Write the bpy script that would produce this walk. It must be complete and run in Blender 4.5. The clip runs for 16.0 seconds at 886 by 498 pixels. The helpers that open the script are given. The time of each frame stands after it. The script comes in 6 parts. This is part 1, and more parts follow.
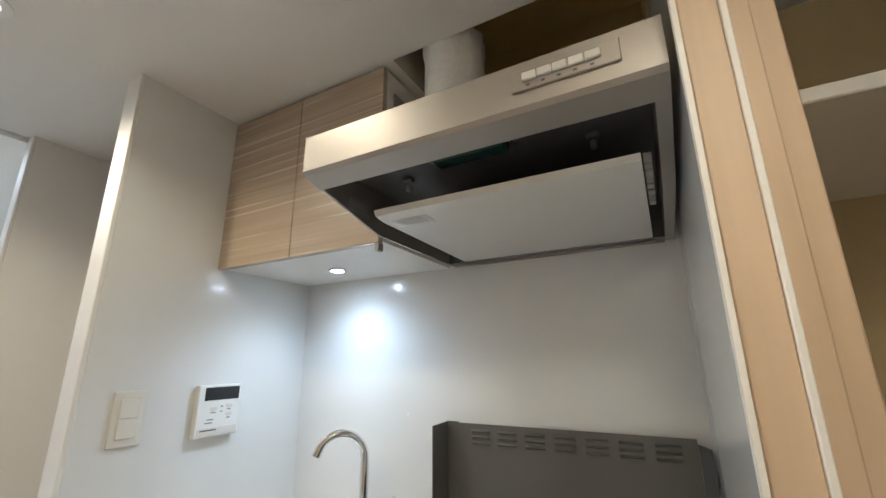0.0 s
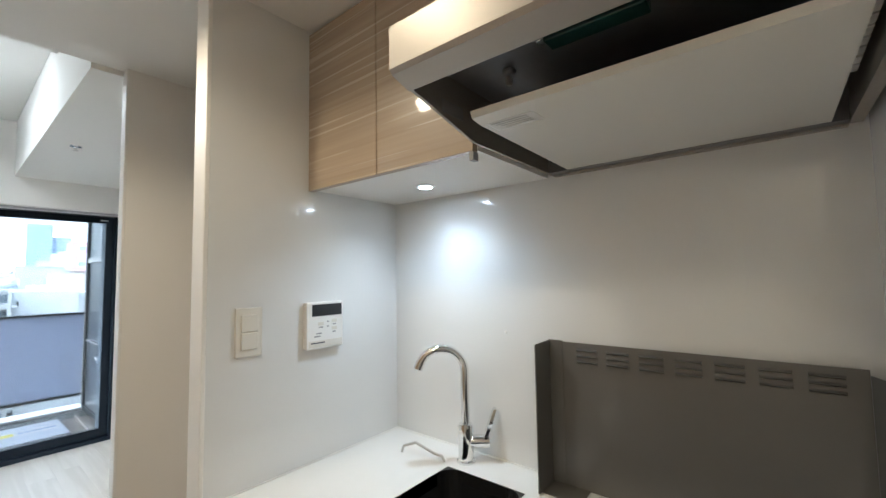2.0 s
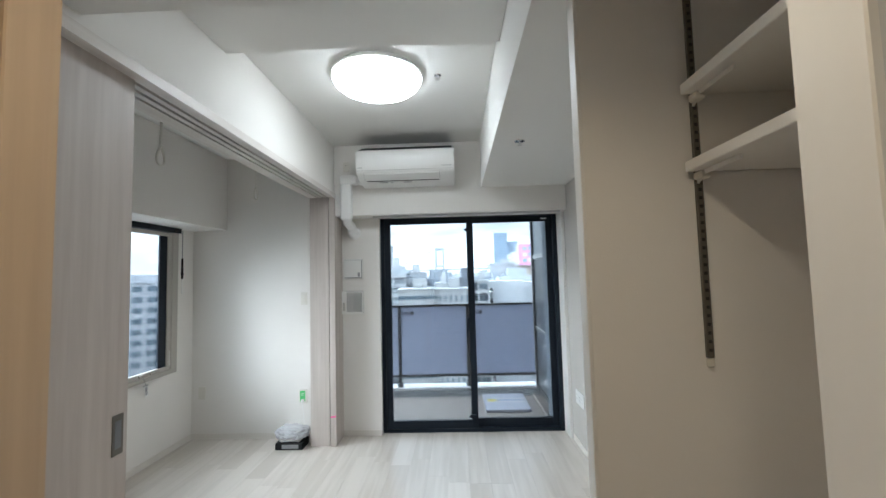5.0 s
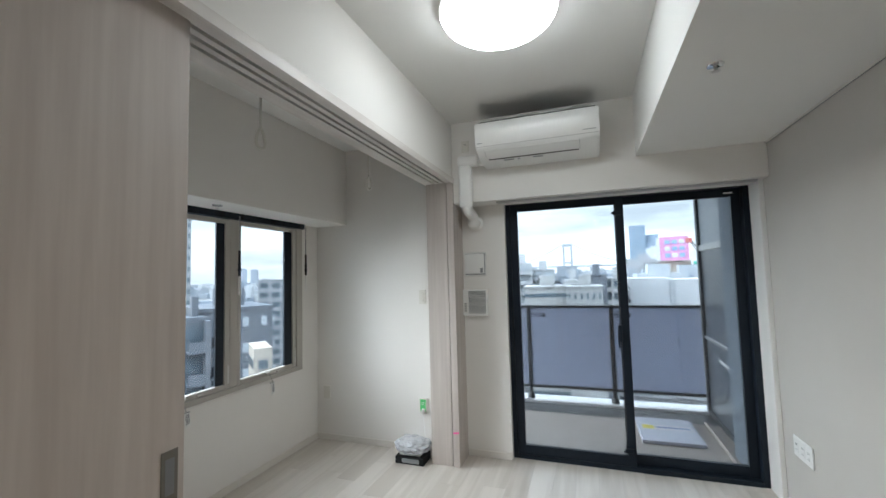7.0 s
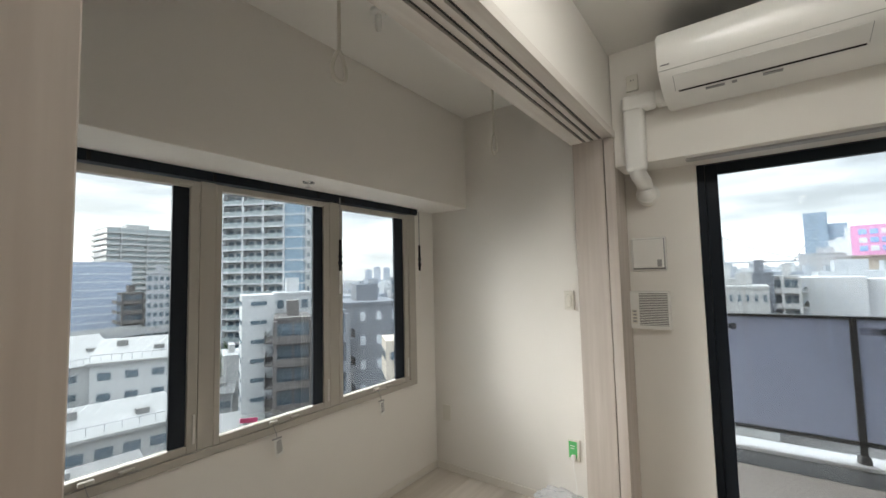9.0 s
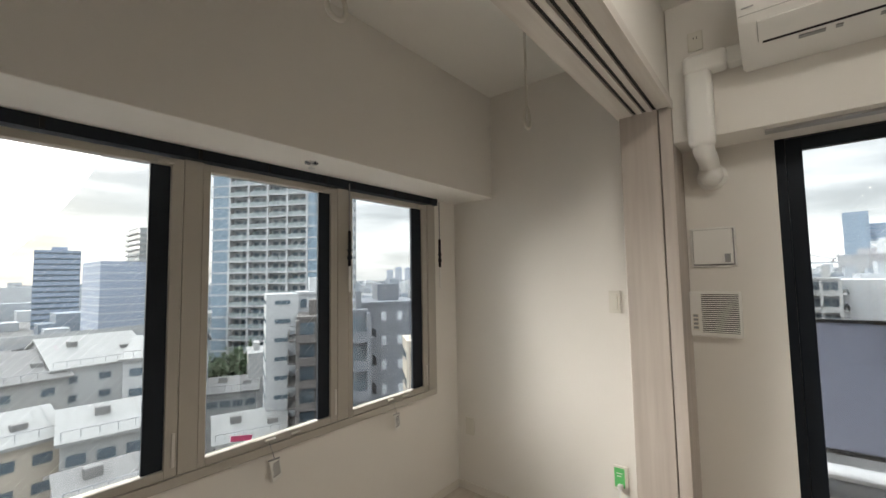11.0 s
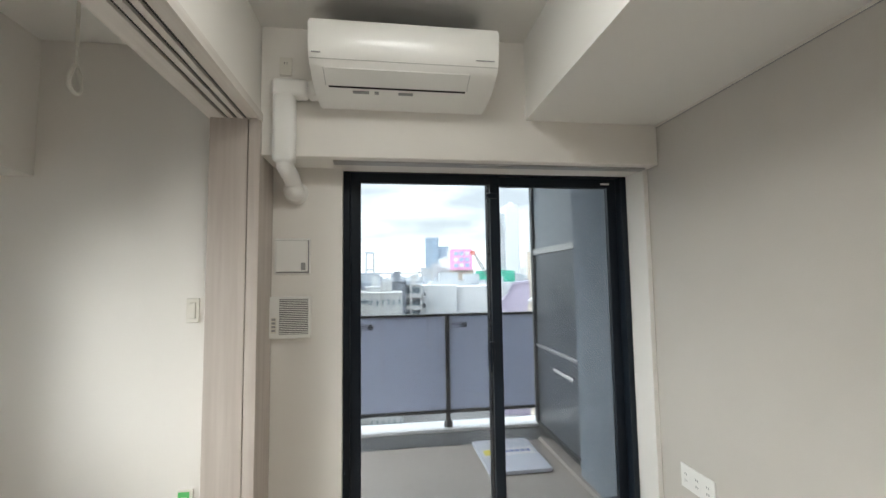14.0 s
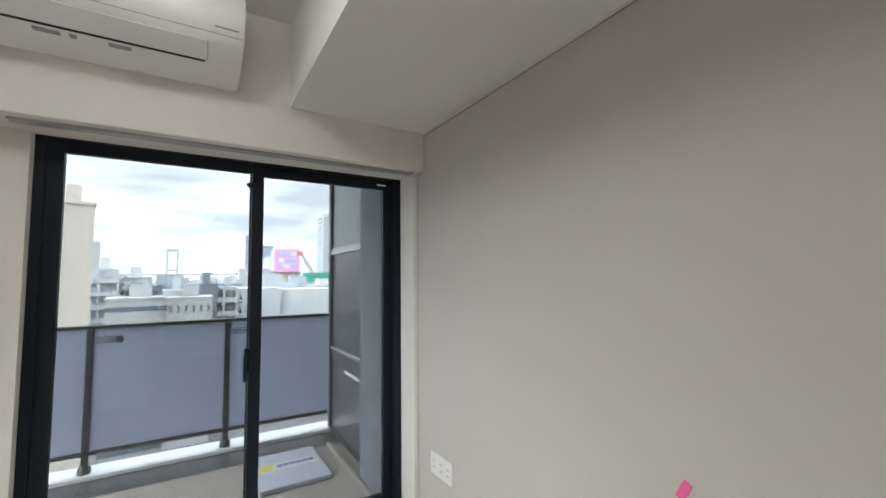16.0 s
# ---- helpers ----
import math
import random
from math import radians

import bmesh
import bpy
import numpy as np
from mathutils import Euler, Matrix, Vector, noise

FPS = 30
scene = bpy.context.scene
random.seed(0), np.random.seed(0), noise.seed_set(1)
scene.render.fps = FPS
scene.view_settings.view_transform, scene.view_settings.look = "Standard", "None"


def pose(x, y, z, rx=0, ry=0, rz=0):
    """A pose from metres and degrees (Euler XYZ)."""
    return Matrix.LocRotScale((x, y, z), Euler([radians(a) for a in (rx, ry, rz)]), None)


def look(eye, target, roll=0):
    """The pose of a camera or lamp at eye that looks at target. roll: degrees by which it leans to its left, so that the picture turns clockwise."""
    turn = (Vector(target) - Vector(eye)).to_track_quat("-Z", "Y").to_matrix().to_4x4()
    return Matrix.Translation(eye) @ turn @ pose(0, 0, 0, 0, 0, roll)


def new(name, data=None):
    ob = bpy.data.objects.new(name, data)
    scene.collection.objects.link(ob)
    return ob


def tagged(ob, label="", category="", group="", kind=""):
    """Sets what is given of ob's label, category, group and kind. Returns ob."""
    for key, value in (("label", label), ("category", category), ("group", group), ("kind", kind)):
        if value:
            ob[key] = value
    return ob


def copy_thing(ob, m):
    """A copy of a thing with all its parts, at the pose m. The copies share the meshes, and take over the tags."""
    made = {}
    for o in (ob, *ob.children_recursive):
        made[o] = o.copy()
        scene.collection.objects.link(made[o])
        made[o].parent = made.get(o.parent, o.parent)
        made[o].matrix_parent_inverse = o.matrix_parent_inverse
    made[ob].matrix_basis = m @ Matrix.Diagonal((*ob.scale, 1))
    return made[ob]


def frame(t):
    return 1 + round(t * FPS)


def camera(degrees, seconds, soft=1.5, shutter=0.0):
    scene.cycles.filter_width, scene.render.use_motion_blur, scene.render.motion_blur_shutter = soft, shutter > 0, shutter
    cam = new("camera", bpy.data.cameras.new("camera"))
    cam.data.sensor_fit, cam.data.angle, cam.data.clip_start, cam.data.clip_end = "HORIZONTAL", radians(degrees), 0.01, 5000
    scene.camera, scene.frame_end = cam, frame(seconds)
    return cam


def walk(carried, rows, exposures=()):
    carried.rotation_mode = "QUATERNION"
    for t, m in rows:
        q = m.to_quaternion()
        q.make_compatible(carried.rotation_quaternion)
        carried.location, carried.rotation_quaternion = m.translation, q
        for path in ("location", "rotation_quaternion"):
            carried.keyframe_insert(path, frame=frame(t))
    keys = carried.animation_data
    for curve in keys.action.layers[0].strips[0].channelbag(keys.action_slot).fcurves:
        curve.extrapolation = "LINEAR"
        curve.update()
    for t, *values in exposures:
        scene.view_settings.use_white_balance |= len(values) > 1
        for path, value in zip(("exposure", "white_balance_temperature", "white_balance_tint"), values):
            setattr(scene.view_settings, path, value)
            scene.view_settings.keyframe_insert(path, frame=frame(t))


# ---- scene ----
cam = camera(94.8, 16.0)
# seconds, x, y, z, yaw, pitch, roll
ROWS = [
    (0.0, 0.003, -0.007, 1.377, 28.26, 15.04, -0.55),
    (0.5, 0.000, 0.007, 1.377, 28.40, 9.87, -0.67),
    (1.0, -0.010, 0.013, 1.380, 29.24, 6.05, -0.80),
    (1.5, -0.045, 0.010, 1.377, 32.52, 4.19, -0.81),
    (2.0, -0.099, 0.045, 1.385, 38.99, 3.68, -0.93),
    (2.5, -0.165, 0.082, 1.382, 47.71, 3.76, -1.01),
    (3.0, -0.226, 0.095, 1.377, 57.40, 3.73, -1.17),
    (3.5, -0.341, 0.082, 1.370, 66.47, 3.71, -1.31),
    (4.0, -0.544, 0.052, 1.392, 74.59, 3.66, -1.35),
    (4.5, -0.756, 0.086, 1.388, 83.12, 3.69, -1.44),
    (5.0, -0.915, 0.136, 1.411, 91.90, 3.73, -1.51),
    (5.5, -1.02, 0.163, 1.410, 98.0, 3.74, -1.55),
    (6.25, -1.225, 0.130, 1.408, 104.6, 3.77, -1.55),
    (7.0, -1.473, 0.025, 1.404, 109.4, 3.79, -1.52),
    (7.5, -1.642, -0.055, 1.397, 112.68, 3.79, -1.48),
    (8.0, -1.812, -0.180, 1.388, 116.30, 3.83, -1.46),
    (8.5, -1.989, -0.305, 1.387, 120.91, 3.87, -1.41),
    (9.0, -2.147, -0.397, 1.394, 126.36, 3.88, -1.31),
    (9.5, -2.237, -0.468, 1.391, 129.7, 3.92, -1.23),
    (10.25, -2.330, -0.553, 1.382, 131.2, 3.96, -1.12),
    (11.0, -2.387, -0.592, 1.376, 129.3, 3.99, -1.02),
    (11.5, -2.413, -0.594, 1.374, 124.87, 4.01, -0.96),
    (12.0, -2.447, -0.553, 1.373, 117.88, 4.14, -0.95),
    (12.5, -2.465, -0.512, 1.371, 109.45, 4.20, -0.98),
    (13.0, -2.469, -0.474, 1.370, 100.47, 4.22, -0.88),
    (13.5, -2.480, -0.420, 1.371, 91.24, 4.15, -0.86),
    (14.0, -2.474, -0.339, 1.370, 82.21, 4.14, -0.83),
    (14.5, -2.444, -0.233, 1.365, 73.82, 4.22, -0.83),
    (15.0, -2.418, -0.152, 1.365, 66.58, 4.21, -0.80),
    (15.5, -2.406, -0.071, 1.358, 61.51, 4.22, -0.69),
    (16.0, -2.443, 0.003, 1.349, 58.77, 4.15, -0.67),
]


def carried_pose(x, y, z, yaw, pitch, roll):
    c, s = math.cos(radians(pitch)), math.sin(radians(pitch))
    ahead = Vector((-math.sin(radians(yaw)) * c, math.cos(radians(yaw)) * c, s))
    return look((x, y, z), Vector((x, y, z)) + ahead, roll)


EXPOSURES = [(0.0, 1.76, 5150, 3), (1.5, 1.74, 5150, 3), (2.5, 1.42, 5550, 4), (3.5, 1.04, 5600, 5), (4.0, 0.92, 5450, 4), (5.0, 1.00, 5450, 4), (7.5, 0.74, 5750, 5), (9.0, 0.74, 6350, 7), (11.5, 0.60, 6700, 9), (13.0, 0.82, 6750, 8), (14.0, 0.92, 6200, 6), (15.0, 0.92, 6150, 6), (16.0, 0.80, 6100, 6)]
walk(cam, [(t, carried_pose(*row)) for t, *row in ROWS], EXPOSURES)

# ---- light ----
SUN_UP, SUN_ROUND = 22.0, 160.0
world = bpy.data.worlds.new("overcast_sky")
scene.world = world
world.use_nodes = True
wn, wl = world.node_tree.nodes, world.node_tree.links
sky = wn.new("ShaderNodeTexSky")
sky.sky_type, sky.sun_disc = "NISHITA", False
sky.sun_elevation, sky.sun_rotation = radians(SUN_UP), radians(SUN_ROUND)
sky.air_density, sky.dust_density = 1.0, 2.0
w_co = wn.new("ShaderNodeTexCoord")
w_map = wn.new("ShaderNodeMapping")
w_map.inputs["Scale"].default_value = (1.6, 1.6, 9.0)
cloud = wn.new("ShaderNodeTexNoise")
cloud.inputs["Scale"].default_value, cloud.inputs["Detail"].default_value = 1.7, 7.0
cloud.inputs["Roughness"].default_value = 0.55
ramp = wn.new("ShaderNodeValToRGB")
ramp.color_ramp.elements[0].position, ramp.color_ramp.elements[0].color = 0.36, (3.7, 3.82, 4.0, 1)
ramp.color_ramp.elements[1].position, ramp.color_ramp.elements[1].color = 0.66, (8.4, 8.55, 8.7, 1)
cover = wn.new("ShaderNodeMix")
cover.data_type = "RGBA"
cover.inputs["Factor"].default_value = 0.86
wl.new(w_co.outputs["Generated"], w_map.inputs["Vector"])
wl.new(w_map.outputs["Vector"], cloud.inputs["Vector"])
wl.new(cloud.outputs["Fac"], ramp.inputs["Fac"])
wl.new(sky.outputs["Color"], cover.inputs["A"])
wl.new(ramp.outputs["Color"], cover.inputs["B"])
# an overcast sky is about three times as bright overhead as at the horizon
w_split, w_up, w_gain = wn.new("ShaderNodeSeparateXYZ"), wn.new("ShaderNodeMath"), wn.new("ShaderNodeMath")
w_up.operation, w_up.inputs[1].default_value = "MAXIMUM", 0.3
w_gain.operation, w_gain.inputs[1].default_value, w_gain.inputs[2].default_value = "MULTIPLY_ADD", 9.0, -0.45
shaded = wn.new("ShaderNodeVectorMath")
shaded.operation = "SCALE"
wl.new(w_co.outputs["Generated"], w_split.inputs[0])
wl.new(w_split.outputs["Z"], w_up.inputs[0])
wl.new(w_up.outputs[0], w_gain.inputs[0])
wl.new(cover.outputs["Result"], shaded.inputs[0])
wl.new(w_gain.outputs[0], shaded.inputs["Scale"])
wl.new(shaded.outputs[0], wn["Background"].inputs["Color"])
wn["Background"].inputs["Strength"].default_value = 0.15

sun_data = bpy.data.lights.new("sun", "SUN")
sun_data.energy, sun_data.angle, sun_data.color = 4.9, radians(60), (1.0, 0.975, 0.94)
sun = new("sun", sun_data)
toward = Vector((math.sin(radians(SUN_ROUND)) * math.cos(radians(SUN_UP)), math.cos(radians(SUN_ROUND)) * math.cos(radians(SUN_UP)), math.sin(radians(SUN_UP))))
sun.matrix_world = look(toward * 100, (0, 0, 0))


def down_lamp(name, place, watts, colour, size, angle=120, blend=0.6):
    data = bpy.data.lights.new(name, "SPOT")
    data.energy, data.color, data.shadow_soft_size = watts, colour, size
    data.spot_size, data.spot_blend = radians(angle), blend
    ob = new(name, data)
    ob.matrix_world = look(place, (place[0], place[1] + 0.0001, 0))
    return ob


down_lamp("kitchen_ceiling_bulb", (-1.29, 0.16, 2.165), 5.0, (1.0, 0.75, 0.48), 0.035, 150)
down_lamp("counter_ceiling_bulb", (-0.78, 0.175, 2.165), 4.2, (1.0, 0.75, 0.48), 0.05, 150)
# unseen hall lamp, placed here as soft fill for kitchen and closet
down_lamp("hall_fill_bulb", (0.12, -0.30, 2.165), 11.0, (1.0, 0.75, 0.48), 0.10, 150)
down_lamp("under_cabinet_bulb", (-0.93, 0.99, 1.655), 3.5, (0.93, 0.97, 1.0), 0.03, 146, 1.0)

# ---- materials ----
def material(name, colour, rough=0.5, metal=0.0, mottle=0.05, scale=6.0, bump=0.0, bump_scale=120.0, spread=0.0, coat=0.0, spec=0.5):
    """A surface with broad blotches, fine grain and a little relief, in metres."""
    m = bpy.data.materials.new(name)
    m.use_nodes = True
    n, l = m.node_tree.nodes, m.node_tree.links
    b = n["Principled BSDF"]
    b.inputs["Roughness"].default_value, b.inputs["Metallic"].default_value = rough, metal
    b.inputs["Coat Weight"].default_value = coat
    b.inputs["Specular IOR Level"].default_value = spec
    co = n.new("ShaderNodeTexCoord")
    broad = n.new("ShaderNodeTexNoise")
    broad.inputs["Scale"].default_value, broad.inputs["Detail"].default_value = scale, 4
    fine = n.new("ShaderNodeTexNoise")
    fine.inputs["Scale"].default_value, fine.inputs["Detail"].default_value = bump_scale, 3
    l.new(co.outputs["Object"], broad.inputs["Vector"])
    l.new(co.outputs["Object"], fine.inputs["Vector"])
    mix = n.new("ShaderNodeMix")
    mix.data_type = "RGBA"
    lo = [max(0, c * (1 - mottle)) for c in colour] + [1]
    hi = [min(1, c * (1 + mottle)) for c in colour] + [1]
    mix.inputs["A"].default_value, mix.inputs["B"].default_value = lo, hi
    both = n.new("ShaderNodeMath")
    both.operation = "MULTIPLY_ADD"
    both.inputs[1].default_value, both.inputs[2].default_value = 0.35, 0.0
    l.new(fine.outputs["Fac"], both.inputs[0])
    add = n.new("ShaderNodeMath")
    add.operation = "MULTIPLY_ADD"
    add.inputs[1].default_value = 0.65
    l.new(broad.outputs["Fac"], add.inputs[0])
    l.new(both.outputs[0], add.inputs[2])
    last = add.outputs[0]
    if spread:
        info = n.new("ShaderNodeObjectInfo")
        sp = n.new("ShaderNodeMath")
        sp.operation = "MULTIPLY_ADD"
        sp.inputs[1].default_value = spread
        l.new(info.outputs["Random"], sp.inputs[0])
        l.new(last, sp.inputs[2])
        last = sp.outputs[0]
    l.new(last, mix.inputs["Factor"])
    l.new(mix.outputs["Result"], b.inputs["Base Color"])
    if bump:
        bp = n.new("ShaderNodeBump")
        bp.inputs["Strength"].default_value, bp.inputs["Distance"].default_value = bump, 0.002
        l.new(fine.outputs["Fac"], bp.inputs["Height"])
        l.new(bp.outputs["Normal"], b.inputs["Normal"])
    return m


def wood(name, light, dark, stretch=(1, 1, 12), scale=9.0, rough=0.5, streak=None, streak_amount=0.0, spread=0.0, coat=0.0, streak_scale=1.0):
    """Grain drawn out along the axis with the smallest stretch."""
    m = bpy.data.materials.new(name)
    m.use_nodes = True
    n, l = m.node_tree.nodes, m.node_tree.links
    b = n["Principled BSDF"]
    b.inputs["Roughness"].default_value, b.inputs["Coat Weight"].default_value = rough, coat
    b.inputs["Coat Roughness"].default_value = 0.03
    co, mp = n.new("ShaderNodeTexCoord"), n.new("ShaderNodeMapping")
    mp.inputs["Scale"].default_value = stretch
    info = n.new("ShaderNodeObjectInfo")
    shift = n.new("ShaderNodeVectorMath")
    shift.operation = "SCALE"
    shift.inputs[0].default_value, shift.inputs["Scale"].default_value = (0, 0, 0), 1.0
    off = n.new("ShaderNodeCombineXYZ")
    k = n.new("ShaderNodeMath")
    k.operation = "MULTIPLY"
    k.inputs[1].default_value = 37.0 if spread else 0.0
    l.new(info.outputs["Random"], k.inputs[0])
    for axis in "XYZ":
        l.new(k.outputs[0], off.inputs[axis])
    l.new(off.outputs["Vector"], mp.inputs["Location"])
    l.new(co.outputs["Object"], mp.inputs["Vector"])
    grain = n.new("ShaderNodeTexNoise")
    grain.inputs["Scale"].default_value, grain.inputs["Detail"].default_value = scale, 6
    grain.inputs["Distortion"].default_value = 0.15
    l.new(mp.outputs["Vector"], grain.inputs["Vector"])
    ramp_ = n.new("ShaderNodeValToRGB")
    ramp_.color_ramp.elements[0].position, ramp_.color_ramp.elements[0].color = 0.32, (*dark, 1)
    ramp_.color_ramp.elements[1].position, ramp_.color_ramp.elements[1].color = 0.68, (*light, 1)
    src = grain.outputs["Fac"]
    if spread:
        sp = n.new("ShaderNodeMath")
        sp.operation = "MULTIPLY_ADD"
        sp.inputs[1].default_value = spread
        l.new(info.outputs["Random"], sp.inputs[0])
        sh = n.new("ShaderNodeMath")
        sh.operation = "SUBTRACT"
        sh.inputs[1].default_value = spread / 2
        l.new(src, sh.inputs[0])
        l.new(sh.outputs[0], sp.inputs[2])
        src = sp.outputs[0]
    l.new(src, ramp_.inputs["Fac"])
    out = ramp_.outputs["Color"]
    if streak:
        st = n.new("ShaderNodeTexNoise")
        st.inputs["Scale"].default_value, st.inputs["Detail"].default_value = scale * streak_scale, 2
        st.inputs["Distortion"].default_value = 0.15
        l.new(mp.outputs["Vector"], st.inputs["Vector"])
        sr = n.new("ShaderNodeValToRGB")
        sr.color_ramp.elements[0].position, sr.color_ramp.elements[0].color = 0.60, (0, 0, 0, 1)
        sr.color_ramp.elements[1].position, sr.color_ramp.elements[1].color = 0.68, (streak_amount,) * 3 + (1,)
        l.new(st.outputs["Fac"], sr.inputs["Fac"])
        mx = n.new("ShaderNodeMix")
        mx.data_type = "RGBA"
        mx.inputs["B"].default_value = (*streak, 1)
        l.new(sr.outputs["Color"], mx.inputs["Factor"])
        l.new(out, mx.inputs["A"])
        out = mx.outputs["Result"]
    l.new(out, b.inputs["Base Color"])
    bp = n.new("ShaderNodeBump")
    bp.inputs["Strength"].default_value, bp.inputs["Distance"].default_value = 0.12, 0.001
    l.new(grain.outputs["Fac"], bp.inputs["Height"])
    l.new(bp.outputs["Normal"], b.inputs["Normal"])
    return m


def glowing(name, colour, strength):
    m = bpy.data.materials.new(name)
    m.use_nodes = True
    b = m.node_tree.nodes["Principled BSDF"]
    b.inputs["Base Color"].default_value = (*colour, 1)
    b.inputs["Emission Color"].default_value = (*colour, 1)
    b.inputs["Emission Strength"].default_value = strength
    return m


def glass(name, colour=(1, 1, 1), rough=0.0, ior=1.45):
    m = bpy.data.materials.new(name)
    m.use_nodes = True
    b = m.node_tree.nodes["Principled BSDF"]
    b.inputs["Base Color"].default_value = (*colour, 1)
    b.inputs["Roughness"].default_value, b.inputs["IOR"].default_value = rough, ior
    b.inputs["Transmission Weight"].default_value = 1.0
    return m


WALLPAPER = material("cream_wallpaper", (0.80, 0.77, 0.725), 0.85, mottle=0.03, scale=3, bump=0.25, bump_scale=260)
ACCENT = material("greige_accent_wallpaper", (0.555, 0.525, 0.48), 0.8, mottle=0.05, scale=4, bump=0.35, bump_scale=200)
CEILING = material("white_ceiling_paper", (0.80, 0.785, 0.75), 0.9, mottle=0.02, scale=2, bump=0.2, bump_scale=300)
BACKSPLASH = material("glossy_white_panel", (0.74, 0.74, 0.73), 0.20, mottle=0.015, scale=2, coat=0.5)
# white wallpaper with the closet's weak warm light mixed into its colour
LINING = material("closet_wallpaper_in_dim_warm_light", (0.52, 0.42, 0.25), 0.8, mottle=0.05, scale=5)
PAINT = material("white_satin_paint", (0.80, 0.78, 0.74), 0.45, mottle=0.03, scale=5)
WHITE = material("white_plastic", (0.82, 0.81, 0.78), 0.32, mottle=0.015, scale=8)
CREAM = material("cream_plastic", (0.72, 0.69, 0.62), 0.38, mottle=0.02, scale=8)
GREYP = material("grey_plastic", (0.30, 0.30, 0.30), 0.45, mottle=0.05)
BLACK = material("black_anodised_aluminium", (0.009, 0.014, 0.022), 0.5, mottle=0.15, scale=20, spec=0.25)
RUBBER = material("dark_rubber", (0.008, 0.008, 0.009), 0.6, mottle=0.1, spec=0.3)
GREIGE = material("greige_window_aluminium", (0.44, 0.41, 0.36), 0.42, metal=0.0, mottle=0.04, scale=10)
STEEL = material("brushed_stainless_steel", (0.62, 0.60, 0.57), 0.30, metal=1.0, mottle=0.05, scale=30, bump=0.05, bump_scale=400)
SATIN = material("satin_silver_paint", (0.40, 0.37, 0.33), 0.46, metal=0.7, mottle=0.03, scale=14)
DARKMETAL = material("dark_hood_inside", (0.20, 0.20, 0.205), 0.35, metal=0.5, mottle=0.15, scale=20)
SINK = material("dark_brushed_sink_steel", (0.06, 0.06, 0.062), 0.42, metal=0.8, mottle=0.06, scale=20)
HEADWOOD = wood("white_stained_wood", (0.72, 0.68, 0.63), (0.63, 0.58, 0.53), (0.6, 11, 11), 3.0, 0.45)
GLOSSWHITE = material("glossy_white_casing", (0.82, 0.81, 0.78), 0.32, mottle=0.01, coat=0.35)
BAFFLE = material("cream_enamelled_baffle", (0.70, 0.68, 0.63), 0.24, mottle=0.02, scale=6)
TEALGLASS = material("teal_lamp_window", (0.015, 0.05, 0.046), 0.12, mottle=0.05)
SEAMGREY = material("pale_seam_shadow", (0.50, 0.49, 0.47), 0.5, mottle=0.02)
CHROME = material("polished_chrome", (0.80, 0.80, 0.80), 0.07, metal=1.0, mottle=0.01)
GUARD = material("grey_enamelled_steel", (0.15, 0.145, 0.135), 0.38, metal=0.35, mottle=0.05, scale=12)
STONE = material("white_solid_surface", (0.80, 0.79, 0.76), 0.3, mottle=0.02, scale=30)
RAW = material("unfinished_plasterboard", (0.60, 0.47, 0.20), 0.9, mottle=0.12, scale=7)
FOIL = material("crumpled_foil_tape", (0.80, 0.80, 0.78), 0.38, metal=0.1, mottle=0.10, scale=40, bump=0.9, bump_scale=60)
PALEWOOD = wood("pale_whitewashed_wood", (0.58, 0.52, 0.47), (0.49, 0.43, 0.385), (11, 11, 0.6), 3.0, 0.5)
JAMBWOOD = wood("light_oak_door_frame", (0.60, 0.46, 0.315), (0.53, 0.40, 0.27), (16, 16, 0.8), 3.0, 0.5)
CABWOOD = wood("striped_oak_cabinet_laminate", (0.445, 0.355, 0.26), (0.36, 0.28, 0.20), (0.35, 0.35, 24), 3.0, 0.30, (0.70, 0.64, 0.56), 0.55, coat=0.6, streak_scale=1.3)
FLOORWOOD = wood("whitewashed_oak_boards", (0.69, 0.635, 0.57), (0.58, 0.525, 0.46), (0.9, 13, 13), 1.6, 0.30, spread=0.45)
GROOVE = material("dark_track_groove", (0.03, 0.03, 0.03), 0.5)
TRACK = material("grey_aluminium_track", (0.48, 0.47, 0.46), 0.4, metal=0.5)
LAMP = glowing("lit_opal_acrylic", (1.0, 0.96, 0.90), 8.2)
SPOT = glowing("lit_led_lens", (0.93, 0.97, 1.0), 40.0)
WARMSPOT = glowing("lit_warm_led_lens", (1.0, 0.84, 0.62), 14.0)
# dark tint added to dim the view outdoors; real panes are clear
PANE = glass("view_dimming_window_glass", (0.37, 0.385, 0.387))
DARKGLASS = material("dark_display_glass", (0.02, 0.022, 0.026), 0.12)
FROST = material("frosted_lavender_glass", (0.43, 0.44, 0.495), 0.35, mottle=0.05, scale=1.6)
_n, _l = FROST.node_tree.nodes, FROST.node_tree.links
_t, _m = _n.new("ShaderNodeBsdfTranslucent"), _n.new("ShaderNodeMixShader")
_t.inputs["Color"].default_value = (0.50, 0.52, 0.60, 1)
_m.inputs["Fac"].default_value = 0.6
_l.new(_n["Principled BSDF"].outputs[0], _m.inputs[1])
_l.new(_t.outputs[0], _m.inputs[2])
_l.new(_m.outputs[0], _n["Material Output"].inputs["Surface"])
CONCRETE = material("balcony_concrete_sheet", (0.34, 0.30, 0.27), 0.75, mottle=0.12, scale=5, bump=0.4, bump_scale=90)
KERBPAINT = material("pale_kerb_paint", (0.58, 0.58, 0.58), 0.6, mottle=0.1, scale=4)
# wet gutter colour, darkened further for the shadow beside the kerb
GUTTER = material("wet_gutter_with_painted_shade", (0.05, 0.053, 0.056), 0.5, mottle=0.25, scale=3)
